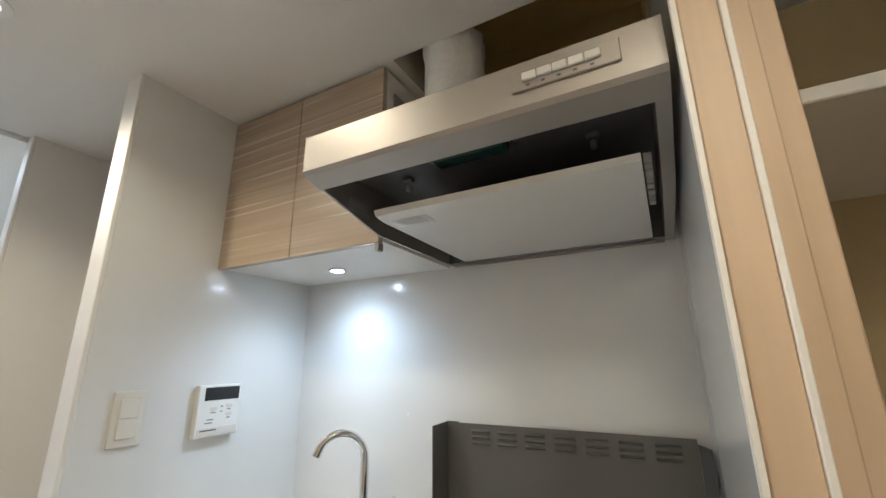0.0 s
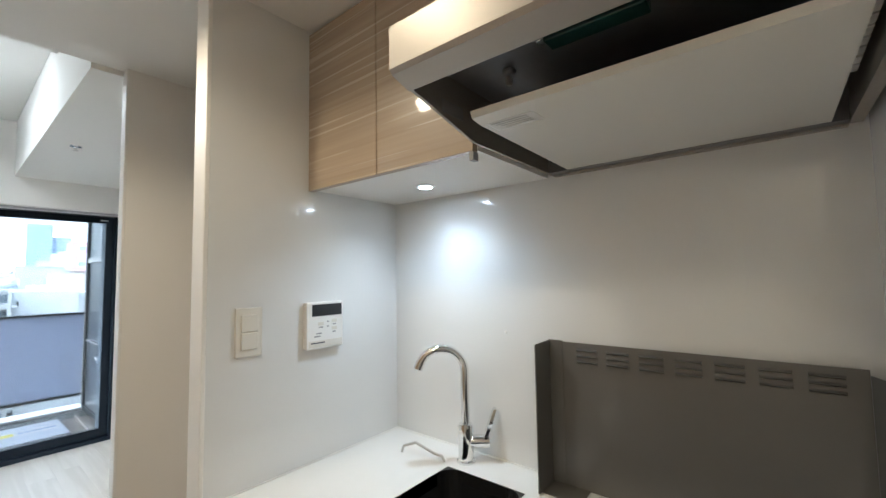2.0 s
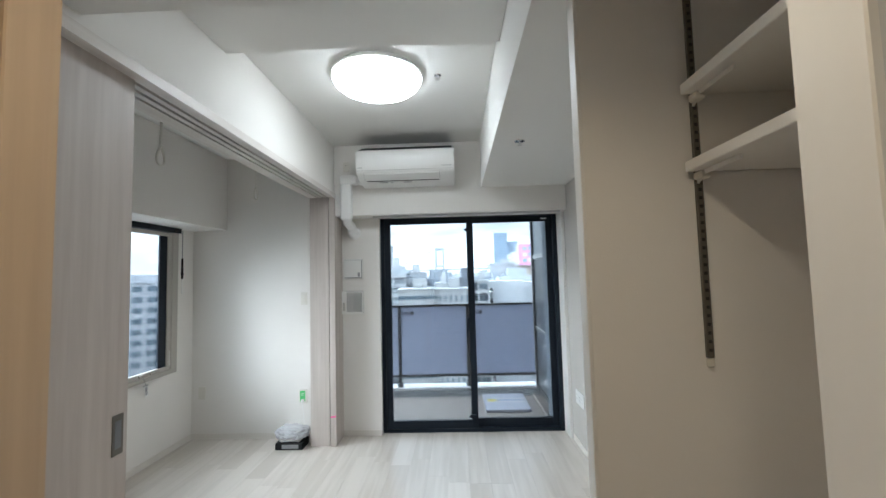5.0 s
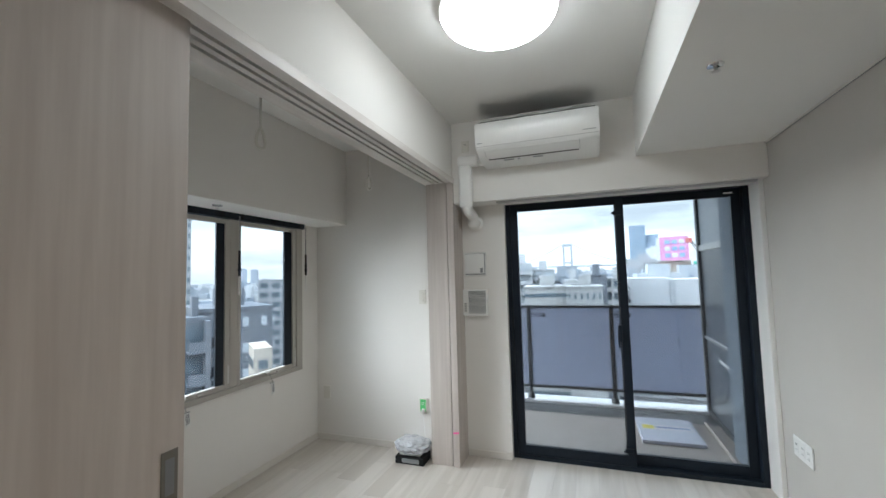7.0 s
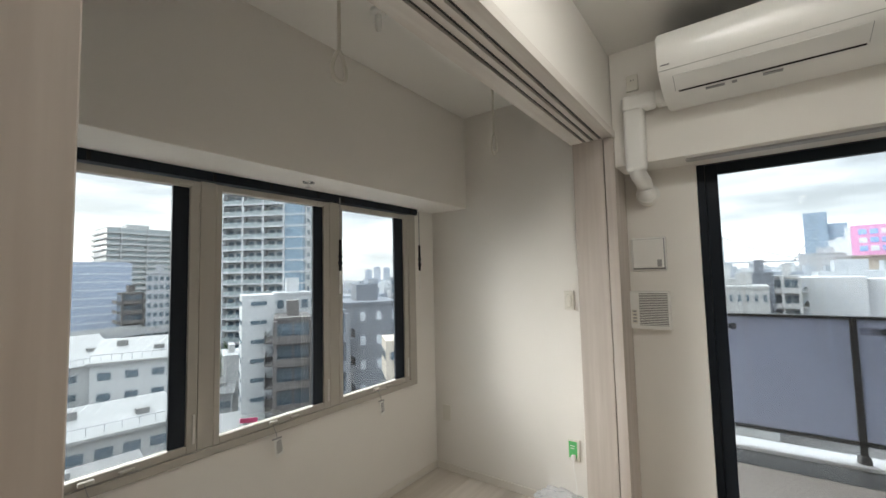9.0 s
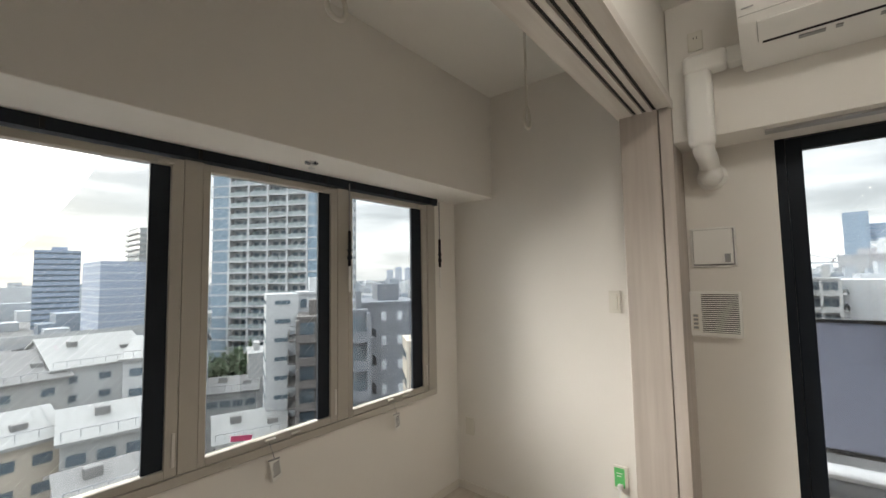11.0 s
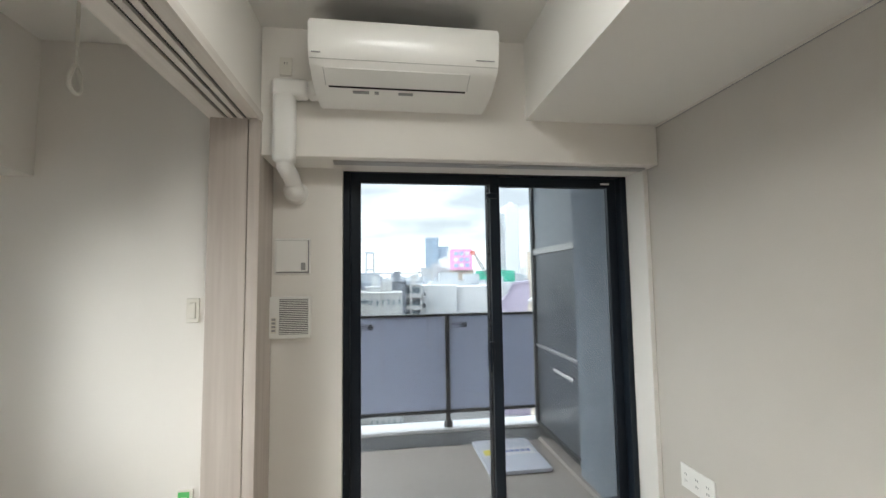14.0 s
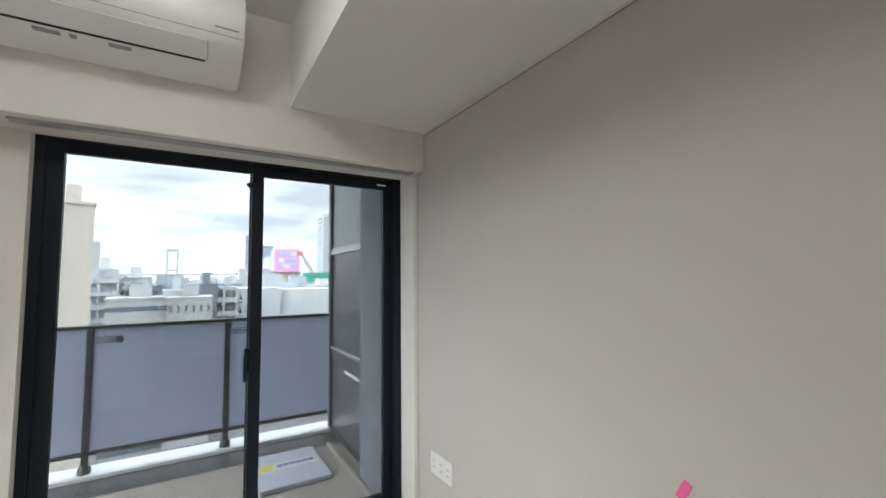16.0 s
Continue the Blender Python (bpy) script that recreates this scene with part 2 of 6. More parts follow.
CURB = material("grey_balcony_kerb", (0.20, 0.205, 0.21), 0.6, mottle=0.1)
DARKTILE = material("slate_blue_sprayed_wall", (0.19, 0.222, 0.26), 0.7, mottle=0.22, scale=14, bump=0.8, bump_scale=60)
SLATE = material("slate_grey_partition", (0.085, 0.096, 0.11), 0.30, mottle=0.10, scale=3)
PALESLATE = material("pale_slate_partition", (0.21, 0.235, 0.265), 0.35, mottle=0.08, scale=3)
HATCH = material("pale_lavender_enamel", (0.56, 0.57, 0.64), 0.4, mottle=0.05, scale=5)
BRONZE = material("dark_bronze_railing", (0.045, 0.048, 0.052), 0.4, mottle=0.1)
PINK = material("pink_masking_tape", (0.85, 0.13, 0.36), 0.6, mottle=0.06)
GREEN = material("green_outlet_sticker", (0.12, 0.52, 0.16), 0.5, mottle=0.06)
PAPER = material("white_paper_tag", (0.78, 0.77, 0.74), 0.7, mottle=0.04)
INK = material("grey_print", (0.10, 0.10, 0.11), 0.6)
BLUEINK = material("blue_print", (0.10, 0.16, 0.42), 0.6)
YELLOWINK = material("yellow_print", (0.78, 0.66, 0.08), 0.6)
FILM = material("crumpled_milky_film", (0.80, 0.81, 0.83), 0.25, mottle=0.08, scale=40)
FILM.node_tree.nodes["Principled BSDF"].inputs["Transmission Weight"].default_value = 0.45
BUTTON = material("ivory_push_button", (0.75, 0.73, 0.68), 0.4, mottle=0.02)
SHELFRAIL = material("dark_slotted_rail", (0.16, 0.145, 0.12), 0.4, metal=0.6)

# ---- making things ----
ORIGIN = {}


def box(bm, x0, x1, y0, y1, z0, z1, bevel=0.0, seg=1):
    made = bmesh.ops.create_cube(bm, size=1.0)["verts"]
    bmesh.ops.scale(bm, vec=(abs(x1 - x0), abs(y1 - y0), abs(z1 - z0)), verts=made)
    bmesh.ops.translate(bm, vec=((x0 + x1) / 2, (y0 + y1) / 2, (z0 + z1) / 2), verts=made)
    if bevel:
        edges = list({e for v in made for e in v.link_edges})
        bmesh.ops.bevel(bm, geom=edges, offset=bevel, segments=seg, affect="EDGES", profile=0.5)
    return bm


def boxes(*dims, bevel=0.0, seg=1):
    bm = bmesh.new()
    for d in dims:
        box(bm, *d, bevel=bevel, seg=seg)
    return bm


def rod(bm, a, b, r, r2=None, sides=12):
    a, b = Vector(a), Vector(b)
    turn = (b - a).to_track_quat("Z", "Y").to_matrix().to_4x4()
    bmesh.ops.create_cone(bm, cap_ends=True, segments=sides, radius1=r, radius2=r if r2 is None else r2, depth=(b - a).length, matrix=Matrix.Translation((a + b) / 2) @ turn)
    return bm


def rods(*specs, sides=12):
    bm = bmesh.new()
    for a, b, r in specs:
        rod(bm, a, b, r, sides=sides)
    return bm


def sweep(points, r, sides=12, closed=False):
    """A round tube along a line of points."""
    bm = bmesh.new()
    pts = [Vector(p) for p in points]
    rings, last = [], None
    for i, p in enumerate(pts):
        a = pts[i - 1] if (i or closed) else p
        b = pts[(i + 1) % len(pts)] if (i < len(pts) - 1 or closed) else p
        ahead = (b - a).normalized()
        q = ahead.to_track_quat("Z", "Y") if last is None else last[0].rotation_difference(ahead) @ last[1]
        last = (ahead, q)
        rings.append([bm.verts.new(p + q @ Vector((r * math.cos(2 * math.pi * k / sides), r * math.sin(2 * math.pi * k / sides), 0))) for k in range(sides)])
    pairs = list(zip(rings, rings[1:])) + ([(rings[-1], rings[0])] if closed else [])
    for r0, r1 in pairs:
        for k in range(sides):
            bm.faces.new((r0[k], r0[(k + 1) % sides], r1[(k + 1) % sides], r1[k]))
    if not closed:
        bm.faces.new(rings[0][::-1])
        bm.faces.new(rings[-1])
    return bm


def lathe(profile, centre, axis="z", sides=32):
    """A turned shape from (radius, height) pairs."""
    bm = bmesh.new()
    rings = []
    for r, h in profile:
        ring = []
        for k in range(sides):
            a = 2 * math.pi * k / sides
            u, v = r * math.cos(a), r * math.sin(a)
            p = {"z": (u, v, h), "x": (h, u, v), "y": (v, h, u)}[axis]
            ring.append(bm.verts.new(Vector(centre) + Vector(p)))
        rings.append(ring)
    for r0, r1 in zip(rings, rings[1:]):
        for k in range(sides):
            bm.faces.new((r0[k], r0[(k + 1) % sides], r1[(k + 1) % sides], r1[k]))
    bm.faces.new(rings[0][::-1])
    bm.faces.new(rings[-1])
    return bm


def extrude(profile, axis, lo, hi):
    """A closed outline, pulled along an axis; outline pairs are the two other axes in order."""
    bm = bmesh.new()
    ends = []
    for h in (lo, hi):
        ends.append([bm.verts.new({"x": (h, u, v), "y": (u, h, v), "z": (u, v, h)}[axis]) for u, v in profile])
    n = len(profile)
    for k in range(n):
        bm.faces.new((ends[0][k], ends[0][(k + 1) % n], ends[1][(k + 1) % n], ends[1][k]))
    bm.faces.new(ends[0][::-1])
    bm.faces.new(ends[1])
    bmesh.ops.recalc_face_normals(bm, faces=bm.faces)
    return bm


def mesh_from(name, bm, mat, origin=(0, 0, 0), smooth=False):
    if origin != (0, 0, 0):
        bmesh.ops.translate(bm, vec=[-c for c in origin], verts=bm.verts)
    bmesh.ops.recalc_face_normals(bm, faces=bm.faces)
    me = bpy.data.meshes.new(name)
    bm.to_mesh(me)
    bm.free()
    me.materials.append(mat)
    if smooth:
        for p in me.polygons:
            p.use_smooth = True
        me.set_sharp_from_angle(angle=radians(40))
    return me


def setting(name, bm, mat, label="", smooth=False):
    """A piece of the setting, a mesh of kind structure."""
    ob = new(name, mesh_from(name, bm, mat, smooth=smooth))
    return tagged(ob, label, kind="structure")


def thing(name, base, label, category, group=""):
    ob = new(name)
    ob.location = base
    ob.empty_display_size = 0.05
    ORIGIN[ob] = tuple(base)
    return tagged(ob, label, category, group)


def part(name, bm, mat, parent, label="", smooth=False):
    origin = ORIGIN.get(parent, (0, 0, 0))
    ob = new(name, mesh_from(name, bm, mat, origin, smooth))
    ob.parent = parent
    ORIGIN[ob] = origin
    return tagged(ob, label)


def solo(name, bm, mat, base, label, category, group="", smooth=False):
    ob = new(name, mesh_from(name, bm, mat, tuple(base), smooth))
    ob.location = base
    ORIGIN[ob] = tuple(base)
    return tagged(ob, label, category, group)

# ---- large structure ----
K_CEIL, M_CEIL, H_CEIL, R_CEIL = 2.19, 2.49, 2.58, 2.545
BACK_Y, RIGHT_Y, BALC_X, BEAM_X = 1.168, 1.09, -4.635, -4.43
PART_Y, PART_Y2, WIN_Y = -0.93, -1.15, -2.30

setting("floor", boxes((-4.9, 1.6, -2.6, 1.4, -0.20, -0.012)), GROOVE, "subfloor under the boards")
setting("wall_kitchen_back", boxes((-1.32, 0.15, BACK_Y, BACK_Y + 0.1, 0, 2.6)), BACKSPLASH, "glossy white kitchen wall panel")
setting("wall_kitchen_wing", boxes((-1.316, -1.256, 0.486, BACK_Y, 0, K_CEIL)), WALLPAPER, "thin wing wall beside the kitchen counter")
setting("trim_wing_panel", boxes((-1.255, -1.245, 0.482, BACK_Y, 0, K_CEIL)), BACKSPLASH, "glossy white kitchen side panel")
setting("trim_wing_edge", boxes((-1.318, -1.243, 0.472, 0.484, 0, K_CEIL), bevel=0.002), PAINT, "white edge strip of the wing wall")
setting("wall_niche_back", boxes((-2.02, -1.32, BACK_Y, BACK_Y + 0.1, 0, 2.6)), WALLPAPER, "beige wall behind open shelves")
setting("wall_niche_side", boxes((-2.02, -1.97, 0.472, BACK_Y, 0, K_CEIL)), WALLPAPER, "thin beige wall between shelf niche and living room")
setting("trim_niche_edge", boxes((-2.022, -1.968, 0.463, 0.473, 0, K_CEIL), bevel=0.002), PAINT, "white edge of the thin wall")
setting("wall_living_right", boxes((-4.80, -2.02, RIGHT_Y, RIGHT_Y + 0.15, 0, 2.7)), ACCENT, "greige accent wallpaper on the living room wall")
setting("wall_living_corner", boxes((-2.10, -2.02, RIGHT_Y, 1.4, 0, 2.7)), WALLPAPER)
# ceilings
ceiling_k = bmesh.new()
box(ceiling_k, -2.01, -0.575, PART_Y2, BACK_Y + 0.1, K_CEIL, 2.75)
box(ceiling_k, -0.575, 1.6, PART_Y2, 0.783, K_CEIL, 2.75)
box(ceiling_k, 0.072, 1.6, 0.783, BACK_Y + 0.1, K_CEIL, 2.75)
setting("ceiling_kitchen", ceiling_k, CEILING, "low white kitchen ceiling")
setting("ceiling_hood_recess", boxes((-0.575, 0.072, 0.783, BACK_Y, 2.42, 2.75)), RAW, "unfinished top of the recess over the hood")
setting("wall_hood_recess", boxes((-0.575, 0.070, BACK_Y - 0.006, BACK_Y - 0.001, 1.86, 2.42), (0.064, 0.071, 0.785, BACK_Y - 0.007, 1.86, 2.42)), RAW, "unfinished yellowish board above the range hood")
setting("ceiling_middle", boxes((-2.75, -2.012, PART_Y2, 0.363, M_CEIL, 2.75)), CEILING, "white ceiling step")
setting("ceiling_living", boxes((-4.75, -2.752, PART_Y2, 0.363, H_CEIL, 2.75)), CEILING, "high white living room ceiling")
setting("ceiling_soffit", boxes((-4.75, -2.012, 0.365, RIGHT_Y, 2.17, 2.75)), CEILING, "lowered white ceiling along the accent wall")
setting("ceiling_side_room", boxes((-4.9, -1.3, WIN_Y, PART_Y2, R_CEIL, 2.75)), CEILING, "white ceiling of the side room")
setting("ceiling_window_beam", boxes((-4.9, -1.3, WIN_Y - 0.06, -1.985, 1.878, R_CEIL), bevel=0.003), WALLPAPER, "cream boxed beam above the side window")
# balcony wall
setting("wall_beam", boxes((-4.80, BEAM_X, PART_Y + 0.004, RIGHT_Y, 1.955, 2.70), bevel=0.003), WALLPAPER, "cream boxed beam above the balcony door")
setting("wall_balcony", boxes((-4.80, BALC_X, -1.14, -0.572, 0, 2.70), (-4.80, BALC_X, -0.572, RIGHT_Y, 1.992, 2.30)), WALLPAPER, "cream wall beside the balcony door")
setting("wall_reveal_right", boxes((-4.80, -4.52, 1.062, RIGHT_Y - 0.001, 0, 1.992), bevel=0.002), PAINT, "white reveal beside the balcony door")
# partition line between living and side room
setting("wall_partition_head", boxes((-4.80, -1.44, PART_Y2, PART_Y, 2.142, 2.70)), WALLPAPER, "cream wall above the sliding door track")
setting("wall_side_pillar", boxes((-4.80, -4.50, -1.395, PART_Y2 + 0.012, 0, R_CEIL)), WALLPAPER, "cream pillar in the side room")
setting("wall_side_far", boxes((-4.80, -4.60, -2.42, -1.395, 0, R_CEIL)), WALLPAPER, "cream end wall of the side room")
setting("wall_side_near", boxes((-1.50, -1.30, -2.42, PART_Y2, 0, R_CEIL)), WALLPAPER)
setting("wall_window", boxes((-4.80, -1.30, -2.42, WIN_Y, 0, 0.655), (-4.80, -4.36, -2.42, WIN_Y, 0.655, 1.90), (-2.20, -1.30, -2.42, WIN_Y, 0.655, 1.90), (-4.8, -1.3, -2.42, WIN_Y - 0.061, 1.878, 2.7)), WALLPAPER, "cream wall below the side window")
setting("wall_return", boxes((-1.44, -1.36, PART_Y2, -0.44, 0, K_CEIL)), WALLPAPER, "short return wall beside the sliding doors")
setting("wall_hall_left", boxes((-1.36, -1.30, -0.53, -0.44, 0, K_CEIL), (-0.52, 1.6, -0.53, -0.44, 0, K_CEIL), (-1.30, -0.52, -0.53, -0.44, 2.05, K_CEIL)), WALLPAPER, "cream hall wall")
setting("wall_hall_end", boxes((1.5, 1.6, -0.53, 1.4, 0, K_CEIL)), WALLPAPER, "cream hall wall")
# closet beside the kitchen
setting("wall_kitchen_right", boxes((0.060, 0.092, 0.452, BACK_Y, 0, K_CEIL)), BACKSPLASH, "glossy white kitchen side panel")
setting("trim_kitchen_right", boxes((0.054, 0.0595, 0.444, 0.462, 0, K_CEIL)), PAINT, "white edge strip of the kitchen panel")
setting("wall_closet", boxes((0.094, 0.1475, 0.501, 1.10, 0, K_CEIL), (0.93, 1.0, 0.44, 1.10, 0, K_CEIL), (0.094, 1.0, 1.10, 1.20, 0, K_CEIL), (1.0, 1.6, 0.44, 0.52, 0, K_CEIL)), LINING, "closet wallpaper, dim warm light in its colour")

# skirting boards
SKIRT = material("cream_vinyl_skirting", (0.74, 0.70, 0.64), 0.5, mottle=0.03)
setting("baseboard", boxes((BALC_X, BALC_X + 0.008, -0.915, -0.572, 0, 0.05), (-4.50, -2.022, RIGHT_Y - 0.008, RIGHT_Y, 0, 0.05), (-4.60, -4.592, WIN_Y, -1.395, 0, 0.05), (-4.592, -1.5, WIN_Y, WIN_Y + 0.008, 0, 0.05), (-4.50, -4.492, -1.395, -1.145, 0, 0.05), bevel=0.002), SKIRT, "cream skirting board")

# sliding door jamb and track
setting("trim_slide_post", boxes((-4.632, -4.412, -1.140, -0.975, 0, 2.125), (-4.632, -4.405, -0.968, -0.918, 0, 2.125), bevel=0.002), PALEWOOD, "pale wooden jamb of the sliding doors")
track = bmesh.new()
for y0, y1 in ((-1.150, -1.078), (-1.060, -1.036), (-1.018, -0.994), (-0.976, -0.925)):
    box(track, -4.63, -1.44, y0, y1, 2.120, 2.141)
box(track, -4.63, -1.44, -0.926, -0.914, 2.112, 2.152)
setting("trim_slide_head", track, HEADWOOD, "pale wooden head of the sliding door track")
setting("trim_slide_grooves", boxes((-4.6, -1.44, -1.079, -1.059, 2.132, 2.141), (-4.6, -1.44, -1.037, -1.017, 2.132, 2.141), (-4.6, -1.44, -0.995, -0.975, 2.132, 2.141)), GROOVE, "dark grooves of the sliding door track")
setting("trim_curtain_rail", boxes((BEAM_X - 0.10, BEAM_X - 0.05, -0.60, 1.05, 1.945, 1.9545)), TRACK, "slim curtain rail under the boxed beam")


setting("trim_ceiling_line", boxes((-4.43, -2.03, RIGHT_Y - 0.007, RIGHT_Y - 0.0005, 2.158, 2.1695)), SKIRT, "thin ceiling trim over the accent wall")
setting("trim_ceiling_gap", boxes((-4.43, -2.03, RIGHT_Y - 0.0045, RIGHT_Y - 0.0004, 2.1555, 2.1578)), GREYP, "thin shadow gap under the ceiling trim")


# ---- balcony door ----
def balcony_door():
    d = thing("balcony_sliding_door", (-4.77, 0.25, 0), "black aluminium sliding balcony door with wired glass, closed", "door")
    y0, y1, z1 = -0.572, 1.062, 1.992
    part("door_frame", boxes((-4.80, -4.685, y0, y0 + 0.035, 0, z1), (-4.80, -4.685, y1 - 0.035, y1, 0, z1), (-4.80, -4.685, y0 + 0.035, y1 - 0.035, z1 - 0.04, z1), (-4.80, -4.685, y0 + 0.035, y1 - 0.035, -0.01, 0.03), bevel=0.002), BLACK, d)
    mid = 0.262
    for x, a, b in ((-4.712, y0 + 0.036, mid + 0.03), (-4.757, mid - 0.03, y1 - 0.036)):
        s = part("sash", boxes((x - 0.018, x + 0.018, a, a + 0.055, 0.031, z1 - 0.041), (x - 0.018, x + 0.018, b - 0.055, b, 0.031, z1 - 0.041), (x - 0.018, x + 0.018, a + 0.055, b - 0.055, z1 - 0.095, z1 - 0.041), (x - 0.018, x + 0.018, a + 0.055, b - 0.055, 0.031, 0.10), bevel=0.002), BLACK, d)
        pane = part("pane", boxes((x - 0.003, x + 0.003, a + 0.054, b - 0.054, 0.099, z1 - 0.094)), PANE, s, "wired glass, tinted to dim the view outside")
        # lamp and sky light enters without the pane's dimming tint
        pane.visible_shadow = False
        wires = bmesh.new()
        wy0, wy1, wz0, wz1, step = a + 0.055, b - 0.055, 0.10, z1 - 0.095, 0.028
        w, h = wy1 - wy0, wz1 - wz0
        for sign in (1, -1):
            c = -h
            while c < w:
                lo, hi = max(0.0, c), min(w, c + h)
                if hi - lo > 0.01:
                    ya, yb, za, zb = wy0 + lo, wy0 + hi, wz0 + lo - c, wz0 + hi - c
                    if sign < 0:
                        ya, yb = wy1 - lo, wy1 - hi
                    t = 0.00013
                    vs = [wires.verts.new(p) for p in ((x + 0.0035, ya - t, za), (x + 0.0035, ya + t, za), (x + 0.0035, yb + t, zb), (x + 0.0035, yb - t, zb))]
                    wires.faces.new(vs)
                c += step
        tagged(part("wire_mesh", wires, TRACK, s, "fine diagonal wire in the glass"), kind="stuff")
    part("screen_frame", boxes((-4.838, -4.826, mid - 0.020, mid - 0.011, 0.04, z1 - 0.05), (-4.838, -4.826, y1 - 0.03, y1 - 0.012, 0.04, z1 - 0.05), (-4.838, -4.826, mid - 0.020, y1 - 0.012, z1 - 0.049, z1 - 0.02), (-4.838, -4.826, mid - 0.020, y1 - 0.012, 0.005, 0.039)), BLACK, d, "slim black outer screen frame")
    lock = part("latch", boxes((-4.694, -4.672, mid - 0.048, mid - 0.020, 0.90, 1.02), (-4.672, -4.660, mid - 0.052, mid - 0.038, 0.86, 0.99), bevel=0.004, seg=2), BLACK, d, "black crescent latch")
    for z in (0.14, 1.83):
        part("guide_block", boxes((-4.694, -4.676, mid - 0.044, mid + 0.012, z - 0.014, z + 0.014), (-4.676, -4.664, mid - 0.054, mid - 0.040, z - 0.008, z + 0.008), bevel=0.003), BLACK, d)
    part("label_plate", boxes((-4.737, -4.734, 0.93, 0.985, 1.916, 1.926)), WHITE, d, "small pale label")


balcony_door()


# ---- side window ----
def side_window():
    w = thing("projecting_window", (-3.28, WIN_Y, 0.655), "greige aluminium window with three panes above the sill", "window")
    z0, z1, y = 0.655, 1.878, WIN_Y
    part("window_frame", boxes((-4.36, -2.20, y - 0.06, y + 0.028, z0, z0 + 0.035), (-4.36, -4.29, y - 0.06, y + 0.028, z0 + 0.035, 1.835), (-2.24, -2.20, y - 0.06, y + 0.028, z0 + 0.035, 1.835), bevel=0.002), GREIGE, w)
    part("window_head", boxes((-4.37, -2.20, y - 0.06, y + 0.045, 1.836, 1.877)), BLACK, w, "black window head with blind brackets")
    for x in (-2.55, -2.98, -3.25, -3.53, -3.70, -4.0, -4.3):
        part("bracket", boxes((x - 0.006, x + 0.006, y + 0.046, y + 0.052, 1.838, 1.874)), RUBBER, w)
    for a, b in ((-2.935, -2.30), (-3.62, -3.0), (-4.285, -3.685)):
        s = part("sash", boxes((a, a + 0.04, y - 0.02, y + 0.022, z0 + 0.036, 1.83), (b - 0.028, b, y - 0.02, y + 0.022, z0 + 0.036, 1.83), (a + 0.04, b - 0.028, y - 0.02, y + 0.022, z0 + 0.036, z0 + 0.068), (a + 0.04, b - 0.028, y - 0.02, y + 0.022, 1.80, 1.83), bevel=0.003), GREIGE, w)
        part("gasket", boxes((a + 0.041, a + 0.104 + 0.022 * (a < -4), y - 0.0015, y + 0.012, z0 + 0.069, 1.799), bevel=0.001), BLACK, s, "dark inner frame edge")
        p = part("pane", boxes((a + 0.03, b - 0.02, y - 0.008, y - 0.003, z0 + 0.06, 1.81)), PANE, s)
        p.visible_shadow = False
        mesh = bmesh.new()
        px0, px1, pz0, pz1 = a + 0.031, b - 0.021, z0 + 0.065, 1.805
        c = px0 - (pz1 - pz0)
        while c < px1:
            lo, hi = max(px0, c), min(px1, c + pz1 - pz0)
            if hi - lo > 0.01:
                za, zb = pz1 - (lo - c), pz1 - (hi - c)
                mesh.faces.new([mesh.verts.new(q) for q in ((lo - 0.00014, y - 0.0025, za), (lo + 0.00014, y - 0.0025, za), (hi + 0.00014, y - 0.0025, zb), (hi - 0.00014, y - 0.0025, zb))])
            c += 0.030
        tagged(part("wire_mesh", mesh, TRACK, s, "fine diagonal wire in the glass"), kind="stuff")
        part("stay", boxes((a + 0.008, a + 0.020, y + 0.023, y + 0.028, z0 + 0.07, z0 + 0.19), bevel=0.002), STEEL, s)
        part("catch", boxes((b - 0.30, b - 0.255, y + 0.023, y + 0.040, z0 + 0.046, z0 + 0.062), (b - 0.42, b - 0.37, y + 0.023, y + 0.034, z0 + 0.044, z0 + 0.056), bevel=0.003), GREIGE, s)
        part("top_catch", boxes((a + 0.03, a + 0.09, y + 0.023, y + 0.036, 1.806, 1.822), bevel=0.003), GREIGE, s)
    for a, b in ((-3.002, -2.937), (-3.686, -3.622)):
        part("mullion", boxes((a, b, y - 0.06, y + 0.020, z0 + 0.036, 1.834), bevel=0.002), GREIGE, w)


side_window()


# ---- sliding doors stacked open ----
def sliding_door(y, x0, x1, handle):
    d = thing("sliding_door_panel", (x0, y, 0.006), "pale wood-grain sliding door panel, pushed open", "sliding door", "stacked sliding doors")
    part("leaf", boxes((x0, x1, y - 0.015, y + 0.015, 0.006, 2.128), bevel=0.002), PALEWOOD, d)
    if handle:
        part("pull_plate", boxes((x0 + 0.018, x0 + 0.062, y + 0.0152, y + 0.0172, 0.865, 0.992), bevel=0.0008), SHELFRAIL, d, "dark metal finger pull")
        part("pull_recess", boxes((x0 + 0.028, x0 + 0.052, y + 0.0173, y + 0.0180, 0.885, 0.972)), DARKMETAL, d)
    return d


sliding_door(-0.985, -2.262, -1.442, True)
sliding_door(-1.027, -2.25, -1.442, False)
sliding_door(-1.069, -2.24, -1.442, False)


